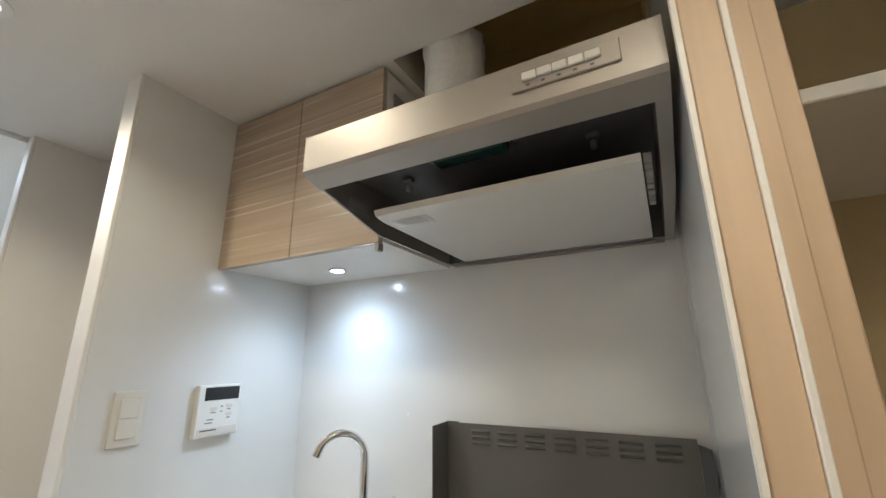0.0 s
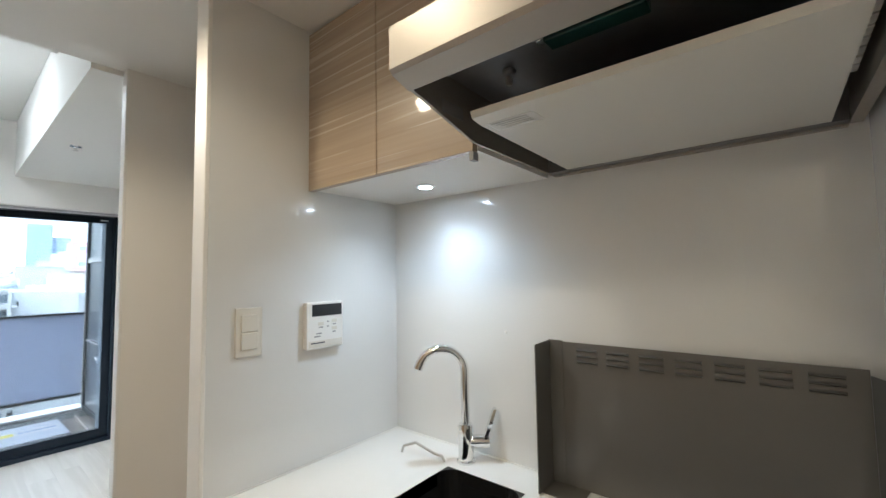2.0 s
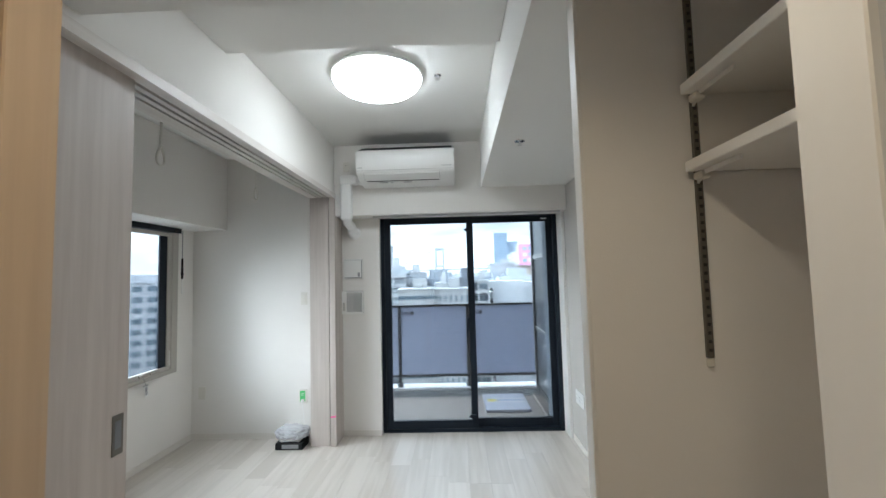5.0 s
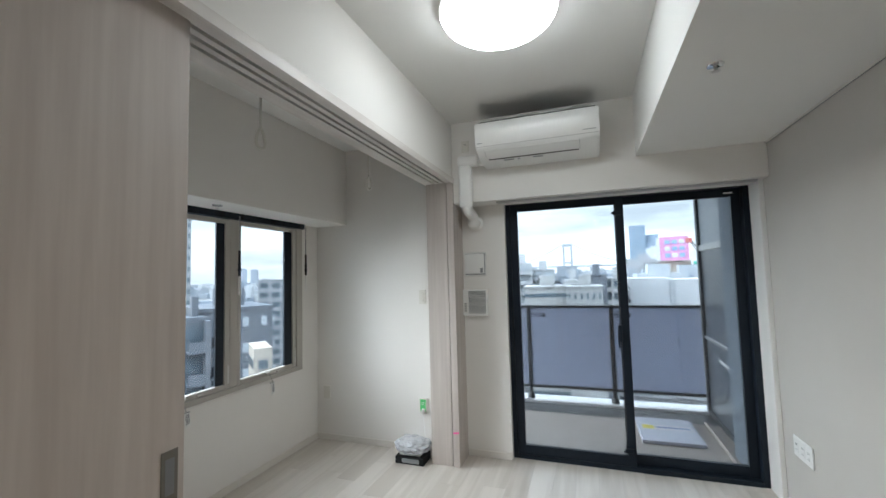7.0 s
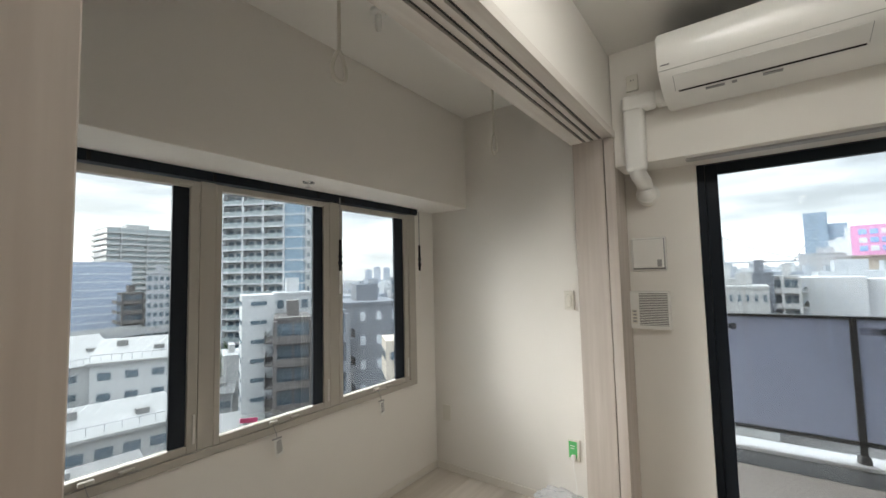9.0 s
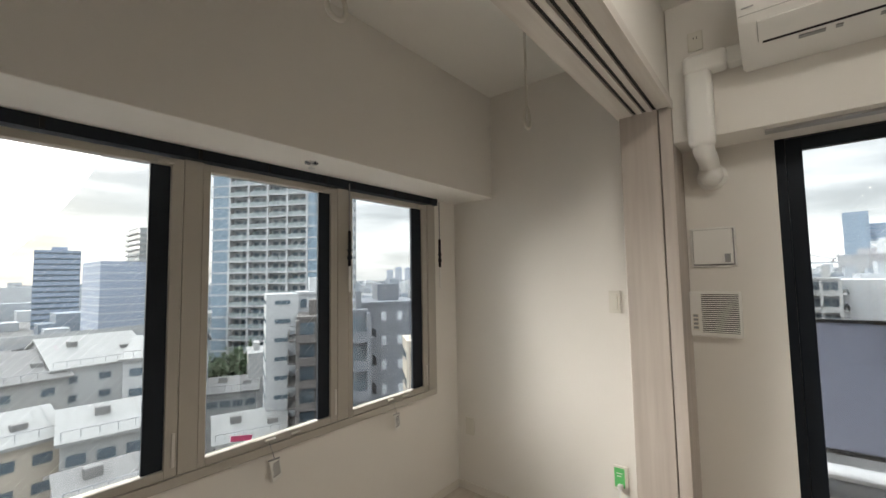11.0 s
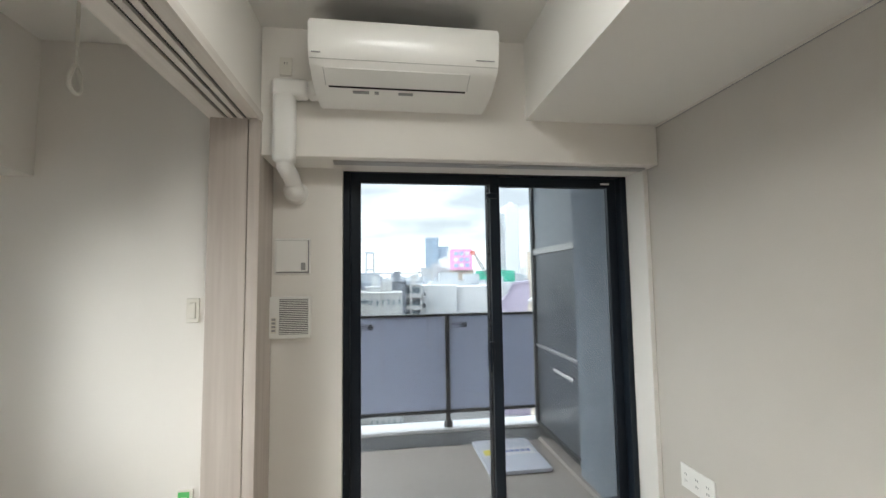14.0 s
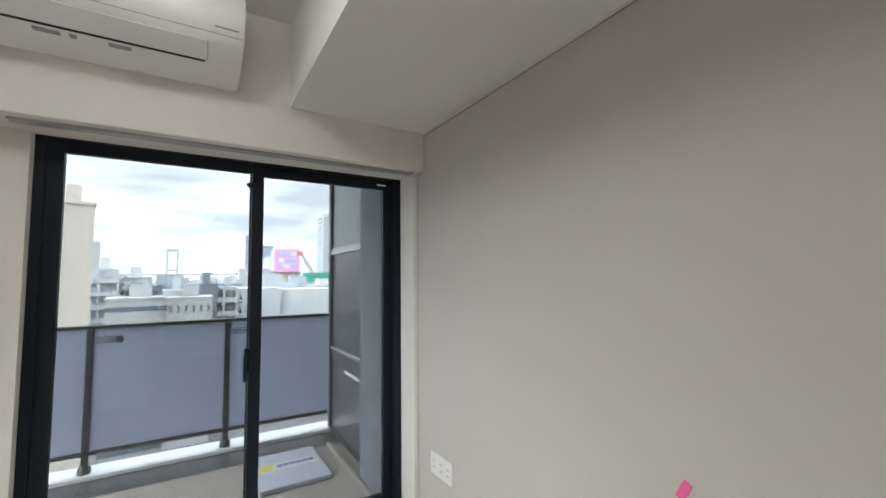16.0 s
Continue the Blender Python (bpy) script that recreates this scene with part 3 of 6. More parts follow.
# ---- hall door and closet frames ----
setting("trim_hall_door_frame", boxes((-1.432, -1.362, -0.452, -0.392, 0, 2.12), (-1.362, -1.325, -0.452, -0.415, 0, 2.12), (-0.52, -0.46, -0.452, -0.415, 0, 2.12), (-1.325, -0.52, -0.452, -0.415, 2.05, 2.12), bevel=0.002), JAMBWOOD, "light oak door casing")
hall_door = thing("hall_door", (-0.92, -0.47, 0), "light oak hinged door, closed", "door")
part("leaf", boxes((-1.322, -0.523, -0.492, -0.454, 0.008, 2.045), bevel=0.002), JAMBWOOD, hall_door)
setting("trim_closet_frame", boxes((0.0602, 0.0972, 0.4455, 0.4518, 0, 2.17), (0.104, 0.1235, 0.449, 0.50, 0, 2.17), (0.1236, 0.1475, 0.462, 0.50, 0, 2.17), bevel=0.0015), JAMBWOOD, "light oak closet frame")
setting("trim_closet_seal", boxes((0.0974, 0.1038, 0.441, 0.50, 0, 2.17), bevel=0.001), PAINT, "white seal strip in the closet frame")
shelf_c = thing("closet_shelf", (0.55, 0.8, 1.70), "white closet shelf board above head height", "shelf")
part("board", boxes((0.148, 0.928, 0.62, 1.098, 1.690, 1.712), bevel=0.002), PAINT, shelf_c)


# ---- kitchen ----
def counter():
    c = thing("kitchen_counter", (-0.6, 0.83, 0), "white solid-surface kitchen counter with an inset sink", "counter")
    top = bmesh.new()
    sx0, sx1, sy0, sy1 = -0.895, -0.635, 0.62, 1.035
    for d in ((-1.244, sx0, 0.475, 1.1675), (sx1, 0.0595, 0.475, 1.1675), (sx0, sx1, 0.475, sy0), (sx0, sx1, sy1, 1.1675)):
        box(top, d[0], d[1], d[2], d[3], 0.772, 0.81)
    part("worktop", top, STONE, c)
    sink = bmesh.new()
    outline = []
    r = 0.05
    for cx, cy, a0 in ((sx1 - r, sy1 - r, 0), (sx0 + r, sy1 - r, 90), (sx0 + r, sy0 + r, 180), (sx1 - r, sy0 + r, 270)):
        for k in range(7):
            a = radians(a0 + 15 * k)
            outline.append((cx + r * math.cos(a), cy + r * math.sin(a)))
    rings = [[sink.verts.new((x, y, z)) for x, y in outline] for z in (0.809, 0.65)]
    n = len(outline)
    for k in range(n):
        sink.faces.new((rings[0][k], rings[0][(k + 1) % n], rings[1][(k + 1) % n], rings[1][k]))
    sink.faces.new(rings[1])
    rim = [sink.verts.new((sx0 + (x > -0.76) * (sx1 - sx0), sy0 + (y > 0.82) * (sy1 - sy0), 0.809)) for x, y in outline]
    for k in range(n):
        f = [rings[0][k], rings[0][(k + 1) % n], rim[(k + 1) % n], rim[k]]
        sink.faces.new(f)
    bmesh.ops.remove_doubles(sink, verts=sink.verts, dist=0.0001)
    part("sink", sink, SINK, c, "stainless steel sink bowl")
    part("upstand_seal", boxes((-1.244, -0.61, 1.1625, 1.1672, 0.8102, 0.8135), (-1.2445, -1.240, 0.49, 1.1624, 0.8102, 0.8135)), WHITE, c, "white silicone seal")
    part("carcass", boxes((-1.24, 0.055, 0.50, 1.16, 0.06, 0.640), (-1.24, -0.905, 0.50, 1.16, 0.6405, 0.771), (-0.625, 0.055, 0.50, 1.16, 0.6405, 0.771)), CABWOOD, c)
    for k in range(3):
        d = part("cabinet_door", boxes((-1.238 + 0.432 * k, -1.238 + 0.432 * k + 0.427, 0.480, 0.499, 0.07, 0.768), bevel=0.002), CABWOOD, c)
        part("handle", boxes((-1.16 + 0.432 * k, -0.9 + 0.432 * k, 0.470, 0.480, 0.735, 0.745)), STEEL, d)


counter()


def stove():
    s = thing("gas_hob", (-0.27, 0.78, 0.812), "black built-in gas hob on the counter", "hob")
    part("plate", boxes((-0.54, 0.0, 0.55, 1.03, 0.8105, 0.822), bevel=0.003), RUBBER, s)
    for x in (-0.40, -0.14):
        g = part("trivet", rods(*[((x, 0.80, 0.846), (x + 0.10 * math.cos(a), 0.80 + 0.10 * math.sin(a), 0.846), 0.005) for a in [radians(q) for q in range(0, 360, 60)]], *[((x + 0.10 * math.cos(a), 0.80 + 0.10 * math.sin(a), 0.822), (x + 0.10 * math.cos(a), 0.80 + 0.10 * math.sin(a), 0.846), 0.005) for a in [radians(q) for q in range(0, 360, 60)]], sides=6), RUBBER, s)
        part("burner", lathe([(0.042, 0.0), (0.046, 0.006), (0.036, 0.014), (0.012, 0.016)], (x, 0.80, 0.8225)), DARKMETAL, s, smooth=True)
        part("knob", lathe([(0.018, 0.0), (0.018, 0.014), (0.014, 0.018)], (x, 0.60, 0.8225)), DARKMETAL, s, smooth=True)


stove()


def guard():
    g = thing("stove_guard", (-0.28, 1.13, 0.812), "grey enamelled steel stove guard with louvre slots", "stove guard")
    part("back_panel", boxes((-0.565, 0.030, 1.140, 1.1425, 0.812, 1.196)), GUARD, g)
    part("side_panel", extrude([(1.050, 0.812), (1.1395, 0.812), (1.1395, 1.198), (1.052, 1.196)], "x", -0.606, -0.603), GUARD, g)
    part("corner_bend", extrude([(-0.606, 1.1396), (-0.600, 1.138), (-0.566, 1.1402), (-0.566, 1.1426), (-0.600, 1.1428), (-0.606, 1.1428)], "z", 0.812, 1.199), GUARD, g)
    part("end_panel", extrude([(0.0305, 1.1425), (0.0305, 1.139), (0.052, 1.09), (0.054, 1.09), (0.033, 1.1425)], "z", 0.812, 1.185), GUARD, g)
    part("foot", boxes((-0.602, -0.50, 1.062, 1.1395, 0.8122, 0.8145), bevel=0.0008), GUARD, g)
    for k in range(7):
        for j in range(3):
            x0, z = -0.525 + 0.078 * k, 1.178 - 0.015 * j
            part("louvre", extrude([(1.1398, z - 0.005), (1.1338, z - 0.001), (1.1398, z + 0.003)], "x", x0, x0 + 0.054), GUARD, g)
    part("rivet", lathe([(0.003, 0.0), (0.002, 0.002)], (-0.6065, 1.06, 1.16), "x", 10), STEEL, g)


guard()


def faucet():
    f = thing("kitchen_faucet", (-0.868, 1.092, 0.81), "chrome gooseneck mixer tap with a side lever", "faucet")
    base, u = Vector((-0.868, 1.092, 0.81)), Vector((-0.093, -0.101, 0)).normalized()
    part("base", lathe([(0.029, 0.0), (0.029, 0.006), (0.024, 0.010), (0.0235, 0.105), (0.021, 0.115), (0.0125, 0.118)], base), CHROME, f, smooth=True)
    line = [base + Vector((0, 0, 0.10)), base + Vector((0, 0, 0.20)), base + Vector((0, 0, 0.274))]
    R = 0.073
    for k in range(1, 22):
        a = radians(160 * k / 21)
        line.append(base + u * (R - R * math.cos(a)) + Vector((0, 0, 0.274 + R * math.sin(a))))
    part("spout", sweep(line, 0.0128, 20), CHROME, f, smooth=True)
    part("aerator", sweep([line[-2], line[-1], line[-1] + (line[-1] - line[-2]) * 1.2], 0.0145, 20), CHROME, f, smooth=True)
    side = Vector((0.8, 0.6, 0)).normalized()
    hub = base + Vector((0, 0, 0.062))
    lever = part("lever_hub", sweep([hub + side * 0.015, hub + side * 0.072], 0.019, 24), CHROME, f, smooth=True)
    e = hub + side * 0.058
    across = side.cross(Vector((0, 0, 1)))
    bm = bmesh.new()
    for q, w in ((Vector((0, 0, 0.005)), 0.016), (side * 0.020 + Vector((0, 0, 0.055)), 0.017), (side * 0.034 + Vector((0, 0, 0.098)), 0.013)):
        for s in (-1, 1):
            for d in (-0.005, 0.004):
                bm.verts.new(e + q + across * w * s + side * d)
    bmesh.ops.convex_hull(bm, input=bm.verts)
    part("lever", bm, CHROME, lever, "flat chrome lever")


faucet()
rack = solo("sponge_rack", sweep([(-1.075, 1.020, 0.812), (-1.068, 1.022, 0.832), (-1.036, 1.045, 0.842), (-0.945, 1.030, 0.836), (-0.922, 1.040, 0.830), (-0.920, 1.050, 0.812)], 0.0045, 10), STEEL, (-1.0, 1.03, 0.81), "bent satin steel bar standing on the counter", "sink rack", smooth=True)


def wall_cabinet():
    c = thing("wall_cabinet", (-0.92, 0.97, 1.665), "oak laminate wall cabinet with two closed glossy doors", "cabinet")
    part("body", boxes((-1.2445, -0.604, 0.800, 1.1675, 1.684, 2.1795), bevel=0.001), WHITE, c)
    part("bottom_board", boxes((-1.2445, -0.604, 0.800, 1.1675, 1.665, 1.6835)), PAINT, c, "white bottom board with a round light")
    for x0, x1 in ((-1.2445, -0.9225), (-0.9195, -0.604)):
        part("cabinet_door", boxes((x0, x1, 0.779, 0.799, 1.660, 2.178), bevel=0.0012), CABWOOD, c)
    part("edge_pull", boxes((-0.615, -0.6035, 0.781, 0.800, 1.640, 1.659)), GREYP, c)
    part("duct_plate", boxes((-0.6035, -0.6005, 0.83, 0.94, 2.03, 2.12)), GREYP, c, "dark grey plate on the cabinet side")
    part("light_ring", lathe([(0.030, 0.0), (0.030, -0.004), (0.022, -0.006), (0.022, 0.0)], (-0.93, 0.99, 1.6648)), CHROME, c, "chrome ring of the light", smooth=True)
    part("light_lens", lathe([(0.0205, 0.0), (0.018, -0.0045), (0.004, -0.006)], (-0.93, 0.99, 1.6646)), SPOT, c, "lit round lens", smooth=True)


wall_cabinet()


def range_hood():
    h = thing("range_hood", (-0.27, 0.85, 1.67), "satin silver range hood with a white baffle plate", "range hood")
    x0, x1 = -0.585, 0.050
    side = [(0.515, 1.735), (0.520, 1.728), (0.560, 1.714), (0.75, 1.666), (1.15, 1.667), (1.15, 1.80), (0.70, 1.845), (0.524, 1.812), (0.515, 1.808)]
    part("side_panel", extrude(side, "x", x0, x0 + 0.006), SATIN, h)
    part("side_panel", extrude(side, "x", x1 - 0.020, x1), SATIN, h)
    part("front_panel", extrude([(0.512, 1.735), (0.518, 1.727), (0.560, 1.713), (0.562, 1.717), (0.522, 1.733), (0.519, 1.742), (0.519, 1.806), (0.524, 1.813), (0.70, 1.848), (0.70, 1.851), (0.520, 1.816), (0.512, 1.809)], "x", x0 - 0.003, x1), SATIN, h, "satin silver front")
    part("inner_top", boxes((x0 + 0.007, x1 - 0.021, 0.564, 1.145, 1.776, 1.79)), DARKMETAL, h, "dark inside of the hood")
    part("inner_flange", boxes((x0 + 0.007, x1 - 0.021, 0.564, 0.568, 1.72, 1.7755)), DARKMETAL, h)
    part("grease_trough", boxes((x0 + 0.007, x1 - 0.021, 1.12, 1.148, 1.668, 1.7755)), DARKMETAL, h)
    part("top_cover", extrude([(0.70, 1.846), (1.15, 1.80), (1.15, 1.95), (0.80, 1.95), (0.74, 1.90)], "x", x0 + 0.01, x1 - 0.01), SATIN, h)
    part("back_rail", boxes((x0 + 0.006, x1 - 0.02, 1.150, 1.1665, 1.664, 1.80)), SATIN, h)
    baffle = extrude([(0.658, 1.690), (0.664, 1.678), (0.692, 1.673), (1.130, 1.669), (1.132, 1.674), (0.692, 1.679), (0.668, 1.684), (0.663, 1.692)], "x", -0.525, 0.003)
    b = part("baffle_plate", baffle, BAFFLE, h, "white enamelled baffle plate", smooth=True)
    part("sticker", extrude([(0.694, 1.6727), (0.739, 1.6723), (0.739, 1.6717), (0.694, 1.6721)], "x", -0.512, -0.415), PAPER, b, "pale printed sticker")
    for k in range(4):
        y = 0.698 + 0.009 * k
        z = 1.6714
        part("print_bar", boxes((-0.505 + 0.006 * k, -0.43, y, y + 0.0035, z - 0.0004, z)), SEAMGREY, b)
    part("control_plate", boxes((-0.155, -0.002, 0.5075, 0.512, 1.758, 1.794), bevel=0.0015), SATIN, h)
    for k in range(5):
        part("button", boxes((-0.137 + 0.0225 * k, -0.1165 + 0.0225 * k, 0.502, 0.5075, 1.771, 1.784), bevel=0.0012), BUTTON, h, "ivory push button")
        part("button_mark", boxes((-0.132 + 0.0225 * k, -0.1265 + 0.0225 * k, 0.5068, 0.5073, 1.763, 1.766)), INK, h)
    for k in range(8):
        part("filter_tab", boxes((0.006, 0.019, 0.70 + 0.030 * k, 0.726 + 0.030 * k, 1.700 - 0.001 * k, 1.708 - 0.001 * k), bevel=0.001), BUTTON, h, "white clip row")
    part("lamp_window", boxes((-0.368, -0.216, 0.640, 0.676, 1.757, 1.7755), bevel=0.002), TEALGLASS, h, "dark glass lamp cover")
    for x in (-0.380, -0.200):
        part("screw", lathe([(0.008, 0.0), (0.008, -0.006), (0.004, -0.009)], (x, 0.660, 1.7755), "z", 14), CHROME, h, smooth=True)
    for x in (-0.47, -0.07):
        p = part("hook_bracket", boxes((x - 0.012, x + 0.012, 0.703, 0.721, 1.764, 1.7745), bevel=0.003), DARKMETAL, h)
        part("wing_nut", boxes((x - 0.006, x + 0.006, 0.706, 0.718, 1.742, 1.760), bevel=0.003), STEEL, p)
    part("side_label", boxes((x0 + 0.0065, x0 + 0.0072, 0.64, 0.71, 1.700, 1.726)), GREYP, h, "grey printed label")


range_hood()


def duct():
    rng = random.Random(2)
    bm = bmesh.new()
    rings = []
    for i in range(15):
        ring = []
        for k in range(40):
            a = 2 * math.pi * k / 40
            r = 0.083 + rng.uniform(-0.0012, 0.0012) + (0.006 if i > 11 and k % 3 == 0 else 0)
            ring.append(bm.verts.new((-0.425 + r * math.cos(a), 0.868 + r * math.sin(a), 1.93 + 0.022 * i)))
        rings.append(ring)
    for r0, r1 in zip(rings, rings[1:]):
        for k in range(40):
            bm.faces.new((r0[k], r0[(k + 1) % 40], r1[(k + 1) % 40], r1[k]))
    d = thing("exhaust_duct", (-0.425, 0.868, 1.93), "silver foil-wrapped exhaust duct rising from the hood", "duct")
    part("sleeve", bm, FOIL, d, smooth=True)
    part("tape_band", lathe([(0.0855, 1.93), (0.0865, 1.95), (0.0855, 1.985)], (-0.425, 0.868, 0)), FOIL, d, smooth=True)


duct()


def switch_plate(name, x, y0, y1, z0, z1, rockers, label, sign=1):
    """A light switch on a wall across x, which faces sign."""
    s = thing(name, (x, (y0 + y1) / 2, z0), label, "light switch")
    part("plate", boxes((x, x + sign * 0.008, y0, y1, z0, z1), bevel=0.0025, seg=2), CREAM, s)
    h = (z1 - z0 - 0.036) / rockers
    for k in range(rockers):
        a = z0 + 0.018 + h * k
        part("rocker", boxes((x + sign * 0.006, x + sign * 0.0125, y0 + 0.014, y1 - 0.014, a + 0.0008, a + h - 0.0008), bevel=0.002), CREAM, s)
    return s


switch_plate("light_switch", -1.2448, 0.554, 0.629, 1.169, 1.303, 2, "cream double light switch on the kitchen panel")


def water_controller():
    x = -1.2448
    w = thing("water_heater_control", (x, 0.83, 1.16), "white wall control panel with a dark display", "control panel")
    part("housing", boxes((x, x + 0.022, 0.762, 0.898, 1.160, 1.306), bevel=0.003, seg=2), WHITE, w)
    part("display", boxes((x + 0.0222, x + 0.0232, 0.780, 0.897 - 0.006, 1.262, 1.299)), DARKGLASS, w, "dark display")
    for y, z in ((0.812, 1.238), (0.862, 1.244), (0.862, 1.220)):
        part("button", boxes((x + 0.0222, x + 0.0235, y - 0.010, y + 0.010, z - 0.005, z + 0.005), bevel=0.0006), CREAM, w)
    for y, z, a in ((0.812, 1.227, 0.008), (0.838, 1.243, 0.004), (0.838, 1.228, 0.004), (0.862, 1.233, 0.006), (0.862, 1.209, 0.006), (0.805, 1.208, 0.010), (0.800, 1.199, 0.012)):
        part("print_bar", boxes((x + 0.0222, x + 0.0226, y - a, y + a, z - 0.0018, z + 0.0018)), GREYP, w)
    part("bottom_strip", boxes((x + 0.0222, x + 0.0234, 0.768, 0.893, 1.166, 1.186), bevel=0.0006), CREAM, w)
    part("print_bar", boxes((x + 0.0235, x + 0.0238, 0.776, 0.826, 1.177, 1.181)), INK, w)


water_controller()
solo("wall_screw_cover", lathe([(0.004, 0.0), (0.0035, -0.003), (0.001, -0.004)], (-0.76, 1.1678, 1.205), "y", 14), WHITE, (-0.76, 1.1678, 1.205), "small white screw cover on the kitchen wall", "screw cover", smooth=True)


# ---- shelf niche ----
def niche_shelves():
    r = thing("shelf_rail", (-1.968, 0.755, 1.19), "slotted metal shelf rail screwed to the niche wall", "shelf rail")
    part("rail", boxes((-1.9698, -1.9600, 0.750, 0.767, 1.19, 2.14), bevel=0.001), SHELFRAIL, r)
    for k in range(44):
        part("slot", boxes((-1.9599, -1.9596, 0.7545, 0.7625, 1.205 + 0.0212 * k, 1.213 + 0.0212 * k)), GROOVE, r)
    part("end_cap", boxes((-1.9698, -1.957, 0.750, 0.766, 1.168, 1.188), bevel=0.003), CREAM, r)
    r2 = copy_thing(r, Matrix.Translation((-1.968, 1.05, 1.19)))
    for z in (1.657, 1.858):
        s = thing("niche_shelf", (-1.64, 0.93, z), "white shelf board on metal brackets in the niche", "shelf", "niche shelves")
        part("board", boxes((-1.956, -1.318, 0.722, 1.165, z, z + 0.026), bevel=0.002), PAINT, s)
        part("bracket", extrude([(-1.9595, z - 0.001), (-1.9595, z - 0.030), (-1.93, z - 0.012), (-1.80, z - 0.012), (-1.80, z - 0.001)], "y", 0.752, 0.758), PAINT, s)
        part("bracket_cap", boxes((-1.9594, -1.925, 0.742, 0.768, z - 0.022, z - 0.002), bevel=0.004), CREAM, s)


niche_shelves()


def ceiling_downlight(x, y, group):
    d = thing("ceiling_downlight", (x, y, K_CEIL), "small warm round downlight in the kitchen ceiling", "ceiling light", group)
    part("ring", lathe([(0.050, 0.0), (0.050, -0.004), (0.029, -0.006), (0.029, 0.0)], (x, y, K_CEIL - 0.0002)), WHITE, d, smooth=True)
    part("lens", lathe([(0.028, 0.0), (0.026, -0.003), (0.004, -0.004)], (x, y, K_CEIL - 0.0003)), WARMSPOT, d, smooth=True)


ceiling_downlight(-1.29, 0.16, "kitchen downlights")
ceiling_downlight(-0.78, 0.175, "kitchen downlights")
# assumed fitting for the hall fill lamp, out of view
ceiling_downlight(0.12, -0.30, "kitchen downlights")


def sprinkler(name, x, y, z, r, label):
    s = thing(name, (x, y, z), label, "sprinkler")
    part("rosette", lathe([(r, 0.0), (r * 0.95, -0.005), (r * 0.5, -0.008)], (x, y, z - 0.0002), "z", 24), CHROME, s, smooth=True)
    part("stem", lathe([(0.006, -0.007), (0.006, -0.024)], (x, y, z), "z", 12), CHROME, s, smooth=True)
    part("deflector", lathe([(0.013, -0.024), (0.015, -0.027), (0.004, -0.029)], (x, y, z), "z", 18), STEEL, s, smooth=True)


sprinkler("fire_sprinkler", -3.22, 0.515, 2.17, 0.030, "chrome fire sprinkler under the lowered ceiling")
sprinkler("fire_sprinkler", -3.362, -2.11, 1.878, 0.030, "chrome fire sprinkler under the window beam")
sprinkler("fire_sprinkler", -3.22, 0.055, H_CEIL, 0.020, "small chrome fire sprinkler on the high ceiling")
det = thing("ceiling_socket", (-1.754, 0.063, K_CEIL), "white ceiling rosette socket with a metal hook", "ceiling socket")
part("rosette", boxes((-1.782, -1.726, 0.042, 0.084, K_CEIL - 0.022, K_CEIL - 0.0002), bevel=0.006, seg=2), GREYP, det)
part("hook_frame", boxes((-1.79, -1.718, 0.056, 0.070, K_CEIL - 0.034, K_CEIL - 0.023), bevel=0.003), STEEL, det)


# ---- living room ----
def ceiling_lamp():
    c = (-3.17, -0.29, H_CEIL)
    l = thing("ceiling_lamp", c, "lit round opal ceiling lamp", "ceiling lamp")
    part("base_plate", lathe([(0.235, 0.0), (0.235, -0.022), (0.20, -0.024)], (c[0], c[1], H_CEIL - 0.0003), "z", 64), WHITE, l, smooth=True)
    part("trim_ring", lathe([(0.252, -0.020), (0.258, -0.024), (0.258, -0.034), (0.250, -0.036)], c, "z", 64), WHITE, l, smooth=True)
    part("shade", lathe([(0.252, -0.030), (0.252, -0.045), (0.240, -0.066), (0.215, -0.086), (0.15, -0.100), (0.08, -0.107), (0.01, -0.109)], c, "z", 64), LAMP, l, "lit opal shade", smooth=True)


ceiling_lamp()


